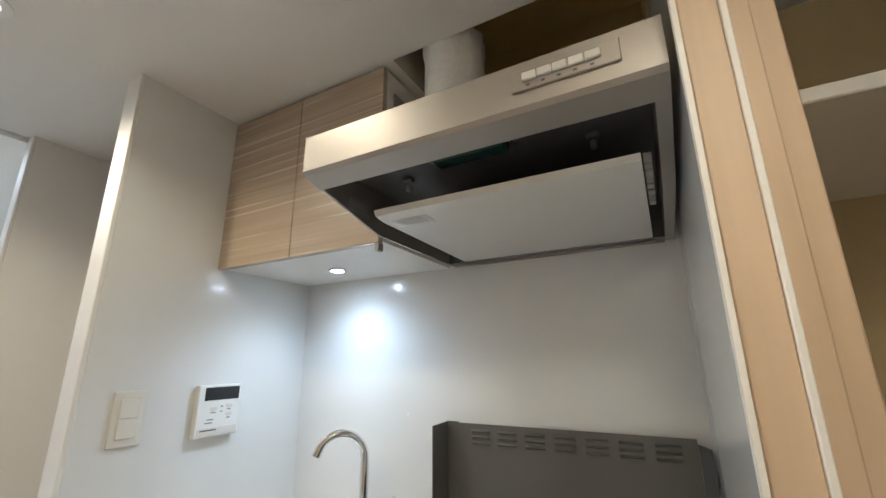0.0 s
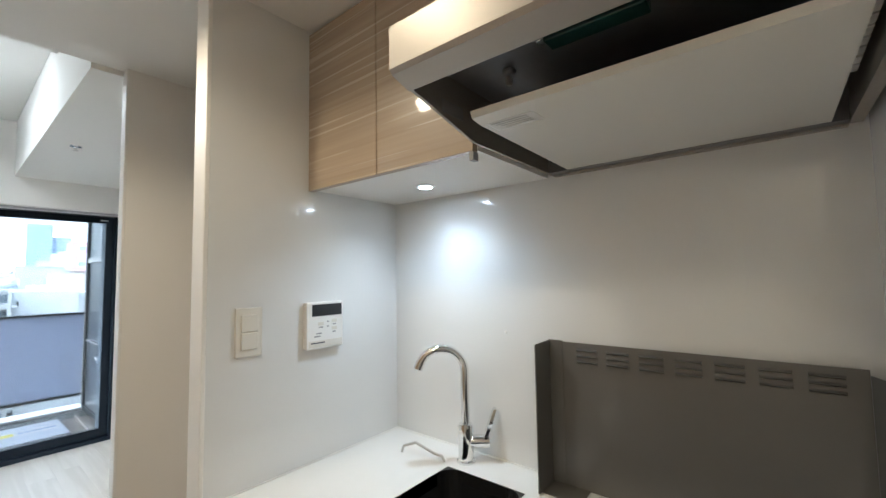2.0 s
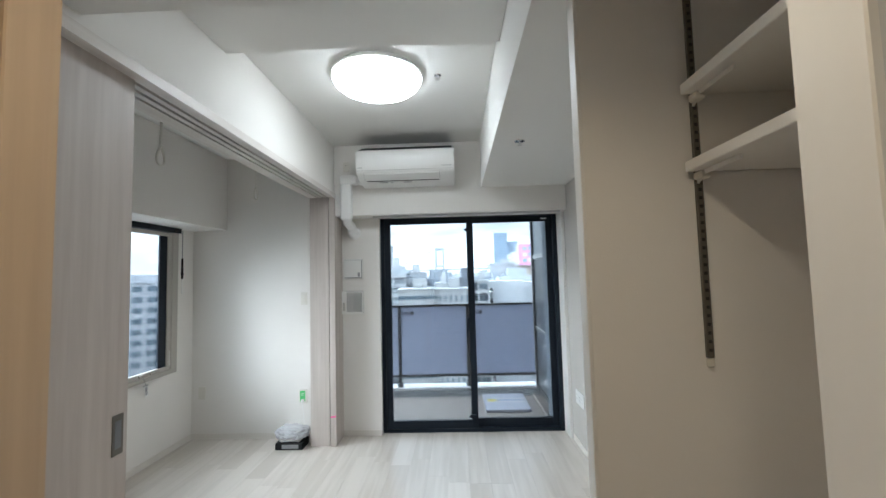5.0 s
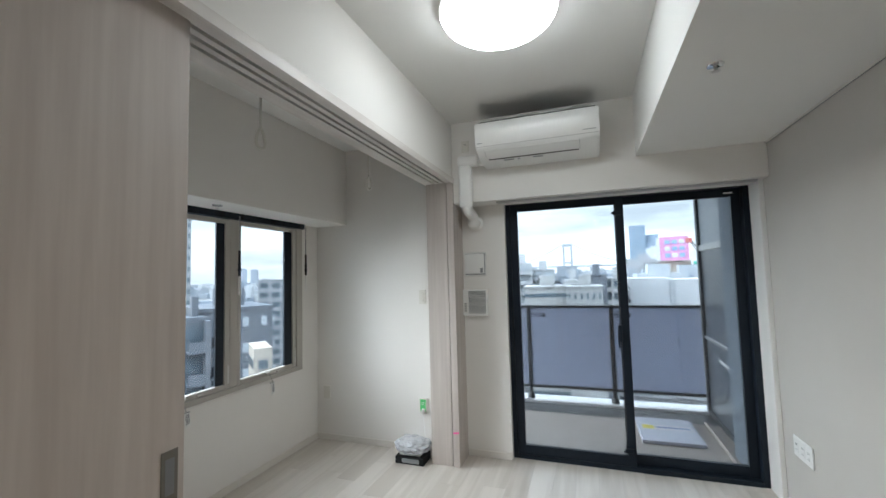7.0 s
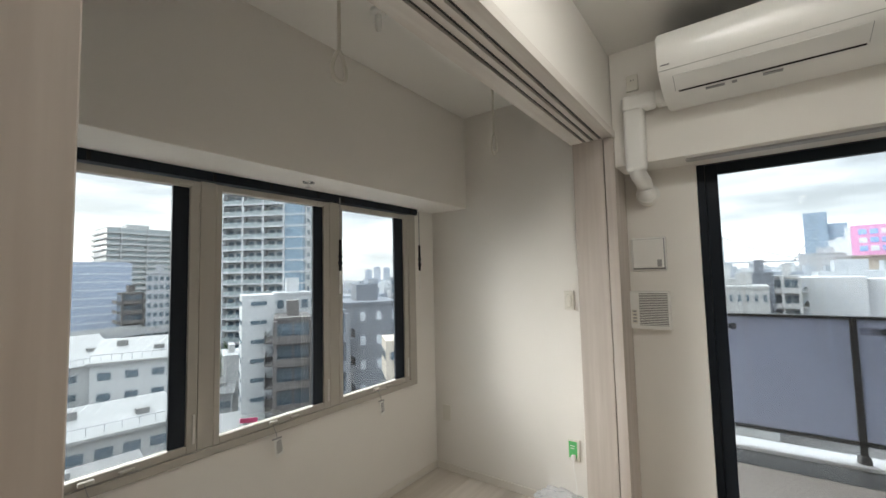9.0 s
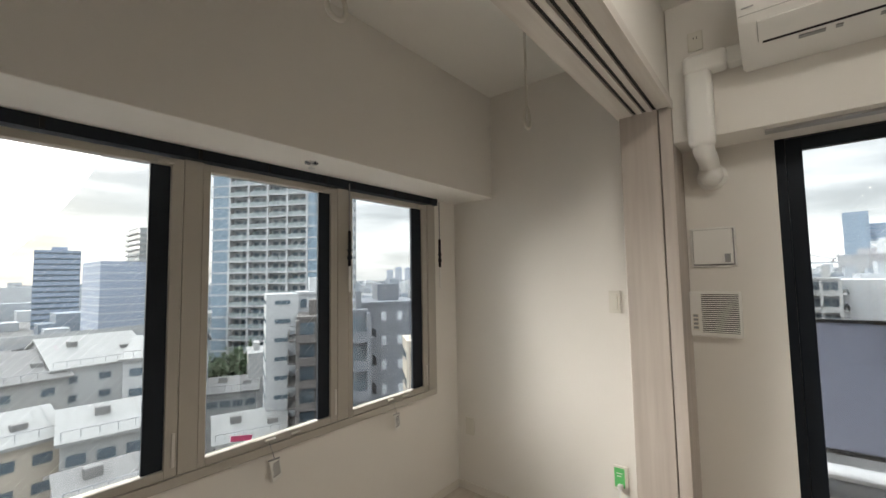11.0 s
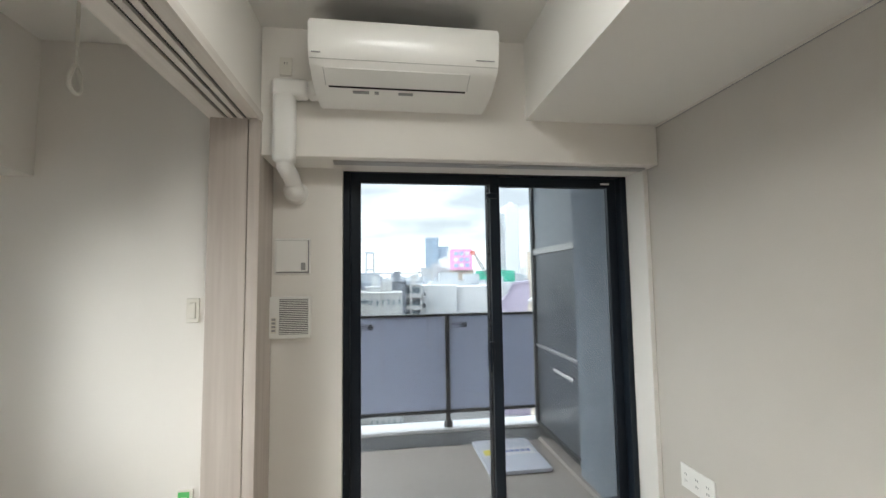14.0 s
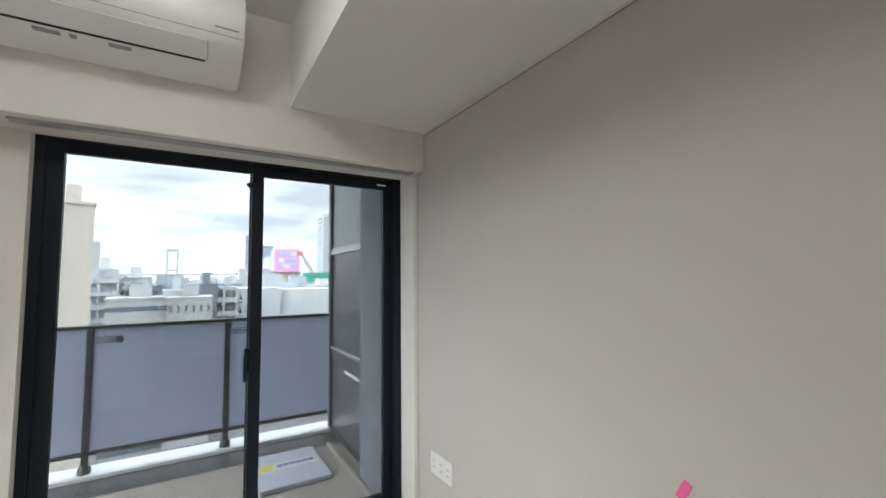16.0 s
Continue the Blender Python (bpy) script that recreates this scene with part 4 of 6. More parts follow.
def air_conditioner():
    y0, y1 = -0.652, 0.138
    a = thing("air_conditioner", (-4.26, -0.257, 2.2), "white wall-mounted air conditioner above the balcony door", "air conditioner")
    # hidden top slopes up to keep the gap under the ceiling shaded
    prof = [(-4.429, 2.530), (-4.30, 2.505), (-4.20, 2.466), (-4.125, 2.434), (-4.098, 2.424), (-4.090, 2.405), (-4.090, 2.36), (-4.098, 2.305), (-4.113, 2.266), (-4.137, 2.246), (-4.225, 2.206), (-4.30, 2.192), (-4.36, 2.190), (-4.429, 2.190)]
    body = extrude(prof, "y", y0, y1)
    ends = [e for e in body.edges if abs(e.verts[0].co.y - e.verts[1].co.y) < 1e-6]
    bmesh.ops.bevel(body, geom=ends, offset=0.006, segments=2, affect="EDGES")
    part("body", body, GLOSSWHITE, a, smooth=True)
    part("seam", extrude([(-4.1140, 2.2670), (-4.1118, 2.2680), (-4.1110, 2.2660), (-4.1135, 2.2650)], "y", y0 + 0.004, y1 - 0.004), SEAMGREY, a)
    part("flap_edge", extrude([(-4.1385, 2.2460), (-4.1375, 2.2430), (-4.2190, 2.2060), (-4.2200, 2.2090)], "y", y0 + 0.053, y0 + 0.0548), GREYP, a)
    part("flap_edge", extrude([(-4.1385, 2.2460), (-4.1375, 2.2430), (-4.2190, 2.2060), (-4.2200, 2.2090)], "y", y1 - 0.1218, y1 - 0.120), GREYP, a)
    flap = part("louvre_flap", extrude([(-4.1395, 2.2470), (-4.1370, 2.2420), (-4.2190, 2.2050), (-4.2215, 2.2100)], "y", y0 + 0.055, y1 - 0.122), GLOSSWHITE, a, "white louvre flap")
    part("air_slot", extrude([(-4.2195, 2.2095), (-4.2185, 2.2050), (-4.2275, 2.2010), (-4.2285, 2.2065)], "y", y0 + 0.066, y1 - 0.127), RUBBER, a, "dark air outlet slot")
    # unseen dark sheet on top, added to cut bounce onto the ceiling
    part("intake_grille", extrude([(-4.425, 2.5325), (-4.30, 2.5085), (-4.20, 2.4695), (-4.135, 2.4415), (-4.135, 2.4390), (-4.20, 2.4665), (-4.30, 2.5055), (-4.425, 2.5295)], "y", y0 + 0.02, y1 - 0.02), RUBBER, a, "unseen dark intake grille, added to cut bounced light")
    part("name_plate", boxes((-4.1030, -4.0975, y0 + 0.014, y0 + 0.048, 2.2845, 2.2875)), GREYP, a)
    part("print_bar", boxes((-4.1030, -4.0975, y1 - 0.10, y1 - 0.022, 2.2860, 2.2885)), GREYP, a)
    for ya, yb, x in ((0.165, 0.235, -4.262), (0.26, 0.278, -4.262), (0.365, 0.43, -4.262)):
        part("vent_mark", boxes((x - 0.014, x + 0.014, y0 + ya, y0 + yb, 2.1975, 2.2005)), GREYP, a)


air_conditioner()


def pipe_cover():
    p = thing("pipe_cover", (-4.44, -0.80, 1.75), "white plastic pipe cover bending from the wall to the air conditioner", "pipe cover")
    part("riser", boxes((-4.428, -4.352, -0.856, -0.758, 1.905, 2.235), bevel=0.022, seg=4), WHITE, p, smooth=True)
    part("elbow", boxes((-4.428, -4.348, -0.860, -0.700, 2.215, 2.298), bevel=0.022, seg=4), WHITE, p, smooth=True)
    part("branch", boxes((-4.428, -4.358, -0.702, -0.645, 2.220, 2.292), bevel=0.008, seg=2), WHITE, p, smooth=True)
    part("bend", sweep([(-4.392, -0.806, 1.98), (-4.396, -0.806, 1.925), (-4.415, -0.806, 1.898), (-4.46, -0.804, 1.885), (-4.52, -0.803, 1.877), (-4.556, -0.803, 1.856), (-4.57, -0.803, 1.825)], 0.040, 24), WHITE, p, "ribbed white elbow", smooth=True)
    bulb = [(0.001, -0.049)] + [(0.049 * math.sin(radians(q)), -0.049 * math.cos(radians(q))) for q in range(12, 169, 12)] + [(0.001, 0.049)]
    part("end_bulb", lathe(bulb, (-4.574, -0.803, 1.820), "z", 28), WHITE, p, "rounded end of the elbow", smooth=True)
    part("wall_cap", lathe([(0.060, 0.0), (0.060, 0.008), (0.046, 0.016), (0.044, 0.050)], (BALC_X + 0.0004, -0.803, 1.820), "x", 28), WHITE, p, smooth=True)


pipe_cover()


def outlet(name, x, y0, y1, z0, z1, label, sockets, cover=CREAM):
    o = thing(name, (x, (y0 + y1) / 2, z0), label, "outlet")
    part("plate", boxes((x, x + 0.008, y0, y1, z0, z1), bevel=0.002), cover, o)
    for y, z in sockets:
        for d in (-0.006, 0.006):
            part("slot", boxes((x + 0.0081, x + 0.0086, y + d - 0.0012, y + d + 0.0012, z - 0.005, z + 0.005)), GROOVE, o)
    return o


outlet("air_conditioner_outlet", BEAM_X + 0.0005, -0.842, -0.785, 2.343, 2.430, "cream outlet plate beside the air conditioner", [(-0.813, 2.40)])
outlet("phone_outlet", -4.5997, -2.232, -2.165, 0.352, 0.462, "cream blank outlet plate low on the end wall", [])
go = outlet("stickered_outlet", -4.4997, -1.268, -1.200, 0.335, 0.452, "outlet covered by a bright green sticker, a cable plugged in", [])
part("sticker", boxes((-4.4915, -4.4905, -1.262, -1.215, 0.352, 0.442)), GREEN, go, "bright green sticker")
part("sticker_print", boxes((-4.4904, -4.4901, -1.252, -1.225, 0.415, 0.419), (-4.4904, -4.4901, -1.250, -1.230, 0.402, 0.406)), PAPER, go)
part("plug", boxes((-4.4905, -4.470, -1.246, -1.222, 0.345, 0.372), bevel=0.004), WHITE, go, "white plug")
part("cable", sweep([(-4.475, -1.234, 0.352), (-4.468, -1.232, 0.32), (-4.475, -1.225, 0.25), (-4.482, -1.222, 0.18), (-4.475, -1.23, 0.10), (-4.46, -1.25, 0.03)], 0.0022, 8), WHITE, go, "thin white cable", smooth=True)
switch_plate("light_switch", -4.4998, -1.252, -1.196, 1.185, 1.295, 1, "cream light switch on the side room pillar")


def wide_outlet():
    y = RIGHT_Y - 0.0004
    o = thing("multimedia_outlet", (-4.27, y, 0.345), "white three-gang outlet plate on the accent wall", "outlet")
    part("plate", boxes((-4.372, -4.163, y - 0.008, y, 0.345, 0.456), bevel=0.002), WHITE, o)
    for x in (-4.335, -4.265, -4.20):
        part("insert", boxes((x - 0.022, x + 0.022, y - 0.010, y - 0.0082, 0.362, 0.439), bevel=0.001), WHITE, o)
        for z in (0.385, 0.415):
            for d in (-0.006, 0.006):
                part("slot", boxes((x + d - 0.0013, x + d + 0.0013, y - 0.0106, y - 0.0101, z - 0.005, z + 0.005)), GROOVE, o)


wide_outlet()


def wall_vents():
    x = BALC_X + 0.0004
    v = thing("air_inlet_cover", (x, -0.815, 1.40), "white square air inlet cover on the wall", "air vent")
    part("frame", boxes((x, x + 0.014, -0.905, -0.728, 1.400, 1.585), bevel=0.008, seg=3), WHITE, v)
    part("gap", boxes((x + 0.0139, x + 0.0146, -0.895, -0.7345, 1.4080, 1.575)), GREYP, v)
    part("lid", boxes((x + 0.0147, x + 0.026, -0.893, -0.740, 1.4155, 1.573), bevel=0.004, seg=2), WHITE, v)
    part("label_mark", boxes((x + 0.0261, x + 0.0264, -0.772, -0.750, 1.422, 1.460)), GREYP, v)
    f = thing("wall_ventilator", (x, -0.815, 1.085), "white wall ventilator with a slatted grille", "ventilator")
    part("housing", boxes((x, x + 0.036, -0.920, -0.722, 1.085, 1.290), bevel=0.006, seg=2), WHITE, f)
    part("grille_back", boxes((x + 0.0361, x + 0.0365, -0.872, -0.732, 1.105, 1.278)), GROOVE, f, "dark grille opening")
    for k in range(19):
        z = 1.108 + 0.009 * k
        part("slat", boxes((x + 0.0362, x + 0.0395, -0.873, -0.731, z, z + 0.0046)), WHITE, f)
    part("side_lever", boxes((x + 0.0361, x + 0.0385, -0.910, -0.884, 1.112, 1.188), bevel=0.001), CREAM, f)
    for k in range(4):
        part("print_bar", boxes((x + 0.0386, x + 0.0389, -0.906, -0.888, 1.120 + 0.018 * k, 1.130 + 0.018 * k)), GREYP, f)


wall_vents()


def box_on_floor():
    b = thing("wrapped_parcel", (-4.43, -1.31, 0), "black and grey box half covered in crumpled clear plastic wrap", "parcel")
    part("carton", boxes((-4.53, -4.345, -1.415, -1.185, 0.0, 0.055), bevel=0.003), RUBBER, b)
    part("label", boxes((-4.3449, -4.3443, -1.36, -1.22, 0.012, 0.044)), GREYP, b, "grey printed strip")
    part("inner_box", boxes((-4.50, -4.37, -1.39, -1.22, 0.055, 0.09), bevel=0.003), WHITE, b)
    bm = bmesh.new()
    bmesh.ops.create_icosphere(bm, subdivisions=4, radius=1.0)
    for v in bm.verts:
        n = noise.noise(v.co * 3.1) * 0.20 + noise.noise(v.co * 8.0) * 0.11
        v.co = Vector((v.co.x * 0.105 * (1 + n), v.co.y * 0.135 * (1 + n), max(-0.6, v.co.z) * 0.060 * (1 + n)))
    bmesh.ops.translate(bm, vec=(-4.435, -1.305, 0.112), verts=bm.verts)
    part("plastic_wrap", bm, FILM, b, "crumpled clear plastic wrap")


box_on_floor()


# ---- side room ----
def clothes_hook(x, y, z):
    h = thing("laundry_pole_hanger", (x, y, z), "white looped laundry pole hanger on the ceiling", "hanger", "laundry pole hangers")
    part("ceiling_plate", lathe([(0.022, 0.0), (0.020, -0.008), (0.008, -0.014)], (x, y, R_CEIL - 0.0002), "z", 20), WHITE, h, smooth=True)
    part("rod", rods(((x, y, R_CEIL - 0.013), (x, y, z + 0.095), 0.006)), CREAM, h, smooth=True)
    loop = []
    for k in range(28):
        a = 2 * math.pi * k / 28
        loop.append((x + 0.026 * math.sin(a) * (1 - 0.5 * math.cos(a)), y, z + 0.05 + 0.05 * math.cos(a)))
    part("loop", sweep(loop, 0.0068, 10, closed=True), CREAM, h, "pale plastic loop", smooth=True)


clothes_hook(-2.987, -1.418, 2.034)
clothes_hook(-4.022, -1.426, 2.039)
sk = thing("ceiling_lamp_socket", (-3.35, -1.60, R_CEIL), "white ceiling rosette with a bare lamp socket", "ceiling socket")
part("rosette", lathe([(0.034, 0.0), (0.034, -0.014), (0.026, -0.022)], (-3.35, -1.60, R_CEIL - 0.0002), "z", 24), WHITE, sk, smooth=True)
part("bulb_stub", lathe([(0.014, -0.022), (0.016, -0.06), (0.012, -0.09), (0.004, -0.098)], (-3.35, -1.60, R_CEIL), "z", 16), WHITE, sk, smooth=True)


def blind_handle(x):
    y = WIN_Y + 0.045
    b = thing("blind_cord_grip", (x, y, 1.31), "clear rod and dark grip hanging beside the window pane", "blind control", "blind controls")
    part("rod", rods(((x, y, 1.62), (x, y, 1.86), 0.0035)), GREYP, b)
    part("grip", boxes((x - 0.007, x + 0.007, y - 0.007, y + 0.007, 1.44, 1.62), bevel=0.003), RUBBER, b, "dark grip")
    part("clip", boxes((x - 0.011, x + 0.011, y - 0.009, y + 0.010, 1.475, 1.495), (x - 0.011, x + 0.011, y - 0.009, y + 0.010, 1.515, 1.528), bevel=0.003), BLACK, b)
    part("tail", boxes((x - 0.006, x + 0.006, y - 0.004, y + 0.004, 1.31, 1.44), bevel=0.003), WHITE, b, "pale plastic tail")


blind_handle(-3.675)
blind_handle(-4.385)


def hanging_tag(x, tilt):
    y = WIN_Y + 0.052
    t = thing("paper_tag", (x, y, 0.50), "white printed paper tag hanging from the window catch", "tag", "window tags")
    part("string", sweep([(x + 0.02, WIN_Y + 0.036, 0.715), (x + 0.008, y, 0.665), (x, y, 0.635)], 0.0016, 6), GREYP, t)
    part("clip", boxes((x - 0.022, x + 0.026, y - 0.003, y + 0.003, 0.634, 0.640), bevel=0.001), GREYP, t)
    bm = boxes((-0.024, 0.024, -0.0006, 0.0006, -0.088, 0.0))
    bmesh.ops.transform(bm, matrix=pose(x, y, 0.637, 0, tilt, 12), verts=bm.verts)
    card = part("card", bm, PAPER, t)
    for k in range(6):
        bb = boxes((-0.019, 0.010 + 0.004 * (k % 3), 0.0007, 0.0010, -0.020 - 0.010 * k, -0.0155 - 0.010 * k))
        bmesh.ops.transform(bb, matrix=pose(x, y, 0.637, 0, tilt, 12), verts=bb.verts)
        part("print_bar", bb, INK, card)


hanging_tag(-2.59, 8)
hanging_tag(-3.285, 10)
hanging_tag(-3.985, 8)


def tape(place, size, turn, label):
    """A strip of pink masking tape, size across its own x and z, slightly lifted."""
    bm = boxes((-size[0] / 2, size[0] / 2, -0.0004, 0.0004, -size[1] / 2, size[1] / 2))
    bmesh.ops.transform(bm, matrix=pose(0, 0, 0, *turn), verts=bm.verts)
    bmesh.ops.translate(bm, vec=place, verts=bm.verts)
    solo("pink_tape", bm, PINK, place, label, "tape", "pink marking tapes")


tape((-3.17, WIN_Y + 0.002, 0.745), (0.085, 0.020), (0, -12, 0), "strip of pink tape stuck on the window pane")
tape((-4.235, WIN_Y - 0.0195, 1.03), (0.055, 0.020), (0, 0, 0), "strip of pink tape on the dark window frame")
tape((-4.404, -0.943, 0.245), (0.046, 0.014), (0, -8, 90), "strip of pink tape on the wooden jamb")
tape((-3.055, RIGHT_Y - 0.004, 0.80), (0.024, 0.055), (0, 28, 0), "curled strip of pink tape on the accent wall")


# ---- balcony ----
BF = -0.14
setting("balcony_floor", boxes((-6.559, -4.80, -2.30, 1.30, BF - 0.15, BF)), CONCRETE, "grey patterned balcony floor sheet")
setting("balcony_kerb", boxes((-6.81, -6.56, -2.30, 1.30, -0.35, BF + 0.03), bevel=0.006), KERBPAINT, "pale-painted balcony kerb")
setting("balcony_gutter", boxes((-6.5595, -6.24, -2.30, 1.30, BF + 0.0005, BF + 0.002)), GUTTER, "dark wet gutter strip along the kerb, shadow painted in")
# unseen slab, assumed; height chosen to let more daylight under it
setting("balcony_ceiling", boxes((-6.85, -4.80, -2.30, 1.6, 2.86, 3.1)), CURB, "assumed slab of the balcony above, out of view")
setting("wall_outer", boxes((-5.45, -4.802, 1.082, 1.60, BF, 2.86)), DARKTILE, "dark grey textured outer column")
setting("wall_outer_left", boxes((-4.93, -4.802, -2.42, -0.60, BF, 2.86), (-4.93, -4.802, -2.42, 1.6, 2.02, 2.86), (-4.93, -4.802, -0.60, 1.082, -0.20, -0.012)), DARKTILE, "dark grey outer wall")
setting("balcony_strip", boxes((-6.24, -4.95, 1.050, 1.0815, BF + 0.0005, BF + 0.035), bevel=0.004), CONCRETE, "pale edge strip of the balcony floor")


def railing():
    r = thing("balcony_railing", (-6.65, -0.4, BF + 0.03), "dark balcony railing with frosted lavender glass panels", "railing")
    part("top_rail", boxes((-6.675, -6.625, -2.30, 1.255, 0.985, 1.012), bevel=0.004), BRONZE, r)
    part("bottom_rail", boxes((-6.668, -6.632, -2.30, 1.255, 0.020, 0.052), bevel=0.003), BRONZE, r)
    ys = [1.235, 0.262, -0.690, -1.62, -2.27]
    for y in ys:
        part("post", boxes((-6.668, -6.632, y - 0.022, y + 0.022, BF + 0.032, 0.984), bevel=0.003), BRONZE, r)
        part("post_foot", lathe([(0.045, 0.0), (0.042, 0.04), (0.030, 0.06)], (-6.65, y, BF + 0.0305), "z", 16), BRONZE, r, smooth=True)
    for a, b in zip(ys[1:], ys):
        p = part("glass_panel", boxes((-6.655, -6.645, a + 0.0225, b - 0.0225, 0.0525, 0.9845)), FROST, r, "frosted lavender glass panel")
        e = a + 0.03
        emblem = bmesh.new()
        for k in range(5):
            box(emblem, -6.6449, -6.6435, e + 0.005, e + 0.125, 0.868 + 0.012 * k, 0.8735 + 0.012 * k)
        ring = lathe([(0.023, 0.0), (0.030, 0.0), (0.030, 0.0015), (0.023, 0.0015)], (-6.6449, e + 0.150, 0.894), "x", 24)
        tmp = bpy.data.meshes.new("ring")
        ring.to_mesh(tmp)
        ring.free()
        emblem.from_mesh(tmp)
        bpy.data.meshes.remove(tmp)
        part("emblem", emblem, BRONZE, p, "dark line emblem on the glass")


railing()


def partition():
    p = thing("balcony_partition", (-6.05, 1.20, BF), "slate grey balcony partition panel between dark posts", "partition")
    part("frame", boxes((-6.62, -6.575, 1.17, 1.23, BF, 2.86), (-5.49, -5.452, 1.17, 1.23, BF, 2.86), (-6.575, -5.49, 1.175, 1.225, BF, BF + 0.05), bevel=0.003), BRONZE, p)
    part("cross_rail", boxes((-6.575, -5.49, 1.175, 1.225, 1.60, 1.66), bevel=0.003), TRACK, p, "pale aluminium cross rail")
    part("cross_rail", boxes((-6.575, -5.49, 1.175, 1.225, 0.665, 0.69), bevel=0.003), TRACK, p, "pale aluminium cross rail")
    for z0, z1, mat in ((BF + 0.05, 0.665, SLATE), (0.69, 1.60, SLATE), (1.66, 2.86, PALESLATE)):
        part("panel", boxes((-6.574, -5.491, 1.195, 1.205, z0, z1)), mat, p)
    part("edge_strip", boxes((-6.632, -6.621, 1.165, 1.235, BF, 2.86), bevel=0.002), TRACK, p, "pale edge strip")
    sign = part("notice", boxes((-6.20, -5.75, 1.1935, 1.1948, 0.45, 0.56)), SLATE, p)
    for k in range(9):
        part("print_bar", boxes((-6.18 + 0.046 * k, -6.145 + 0.046 * k, 1.1925, 1.1934, 0.49, 0.52)), PAPER, sign)


partition()


def hatch_board():
    m = thing("balcony_hatch", (-5.92, 0.67, BF), "white flat evacuation hatch cover with a printed label", "hatch")
    bm = boxes((-0.31, 0.31, -0.2525, 0.2525, 0.0, 0.032), bevel=0.006, seg=2)
    bmesh.ops.transform(bm, matrix=pose(-5.92, 0.67, BF + 0.001, 0, 0, 0.8), verts=bm.verts)
    lid = part("lid", bm, HATCH, m)
    bm = boxes((-0.10, 0.03, -0.22, 0.22, 0.0325, 0.0335))
    bmesh.ops.transform(bm, matrix=pose(-5.92, 0.67, BF + 0.001, 0, 0, 0.8), verts=bm.verts)
    lab = part("label_strip", bm, PAPER, lid)
    for k in range(6):
        bm = boxes((-0.065, -0.015, -0.08 + 0.048 * k, -0.045 + 0.048 * k, 0.0338, 0.0344))
        bmesh.ops.transform(bm, matrix=pose(-5.92, 0.67, BF + 0.001, 0, 0, 0.8), verts=bm.verts)
        part("print_bar", bm, BLUEINK, lid)
    bm = boxes((-0.085, 0.015, -0.21, -0.11, 0.0338, 0.0344))
    bmesh.ops.transform(bm, matrix=pose(-5.92, 0.67, BF + 0.001, 0, 0, 0.8), verts=bm.verts)
    part("yellow_mark", bm, YELLOWINK, lid)


hatch_board()

# ---- city ----
GROUND = -31.0
EYE_AT = Vector((-2.4, -0.3))
def facade(name, c, rough=0.7, mottle=0.1, scale=0.25):
    return material(name, c, rough, mottle=mottle, scale=scale, bump_scale=6.0)


ASPHALT = facade("city_ground", (0.16, 0.16, 0.16), 0.9, 0.45, 0.05)
PALE = facade("pale_facade", (0.36, 0.365, 0.365))
WHITEF = facade("white_tiled_facade", (0.45, 0.46, 0.47))
# HAZE, HAZEGLASS and HAZEBRIDGE carry distance haze as a paler base colour
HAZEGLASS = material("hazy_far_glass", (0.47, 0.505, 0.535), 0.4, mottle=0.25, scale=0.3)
BEIGE = facade("beige_facade", (0.45, 0.40, 0.34))
GREYF = facade("grey_facade", (0.35, 0.36, 0.38))
DARKF = facade("dark_grey_facade", (0.14, 0.155, 0.18))
BLUEG = facade("blue_grey_facade", (0.29, 0.34, 0.43))
BROWNF = facade("brown_facade", (0.125, 0.115, 0.11))
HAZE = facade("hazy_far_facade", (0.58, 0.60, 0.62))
ROOFW = facade("white_sheet_roof", (0.27, 0.274, 0.272), 0.5)
ROOFG = facade("grey_roof", (0.18, 0.18, 0.18))
PURPLE = facade("purple_roof", (0.30, 0.27, 0.36))
NET = facade("green_site_net", (0.05, 0.33, 0.23))
DARKNET = facade("dark_green_site_net", (0.03, 0.20, 0.15))
CRANE = facade("dark_crane_steel", (0.16, 0.15, 0.16), 0.5)
WINGLASS = material("city_window_glass", (0.10, 0.135, 0.165), 0.15, mottle=0.4, scale=0.6)
TOWERGLASS = material("tower_balcony_glass", (0.27, 0.31, 0.32), 0.25, mottle=0.4, scale=0.4)
BLUEGLASS = material("blue_curtain_glass", (0.20, 0.275, 0.345), 0.25, mottle=0.3, scale=0.3)
SIGNPINK = facade("pink_sign", (0.60, 0.28, 0.46), 0.5)
SIGNBLUE = facade("blue_sign", (0.25, 0.38, 0.66), 0.5)
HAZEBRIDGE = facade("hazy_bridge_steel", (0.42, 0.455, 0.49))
REDC = facade("crane_red", (0.42, 0.12, 0.10), 0.5)

setting("ground", boxes((-4000, 4000, -4000, 4000, GROUND - 1, GROUND)), ASPHALT, "hazy city ground")


def spot(azimuth, far):
    a = radians(azimuth)
    return Vector((EYE_AT.x - math.sin(a) * far, EYE_AT.y + math.cos(a) * far))


def high(elevation, far):
    return 1.37 + far * math.tan(radians(elevation))


def block_bm(w, d, z0, z1):
    return boxes((-w / 2, w / 2, -d / 2, d / 2, z0, z1))


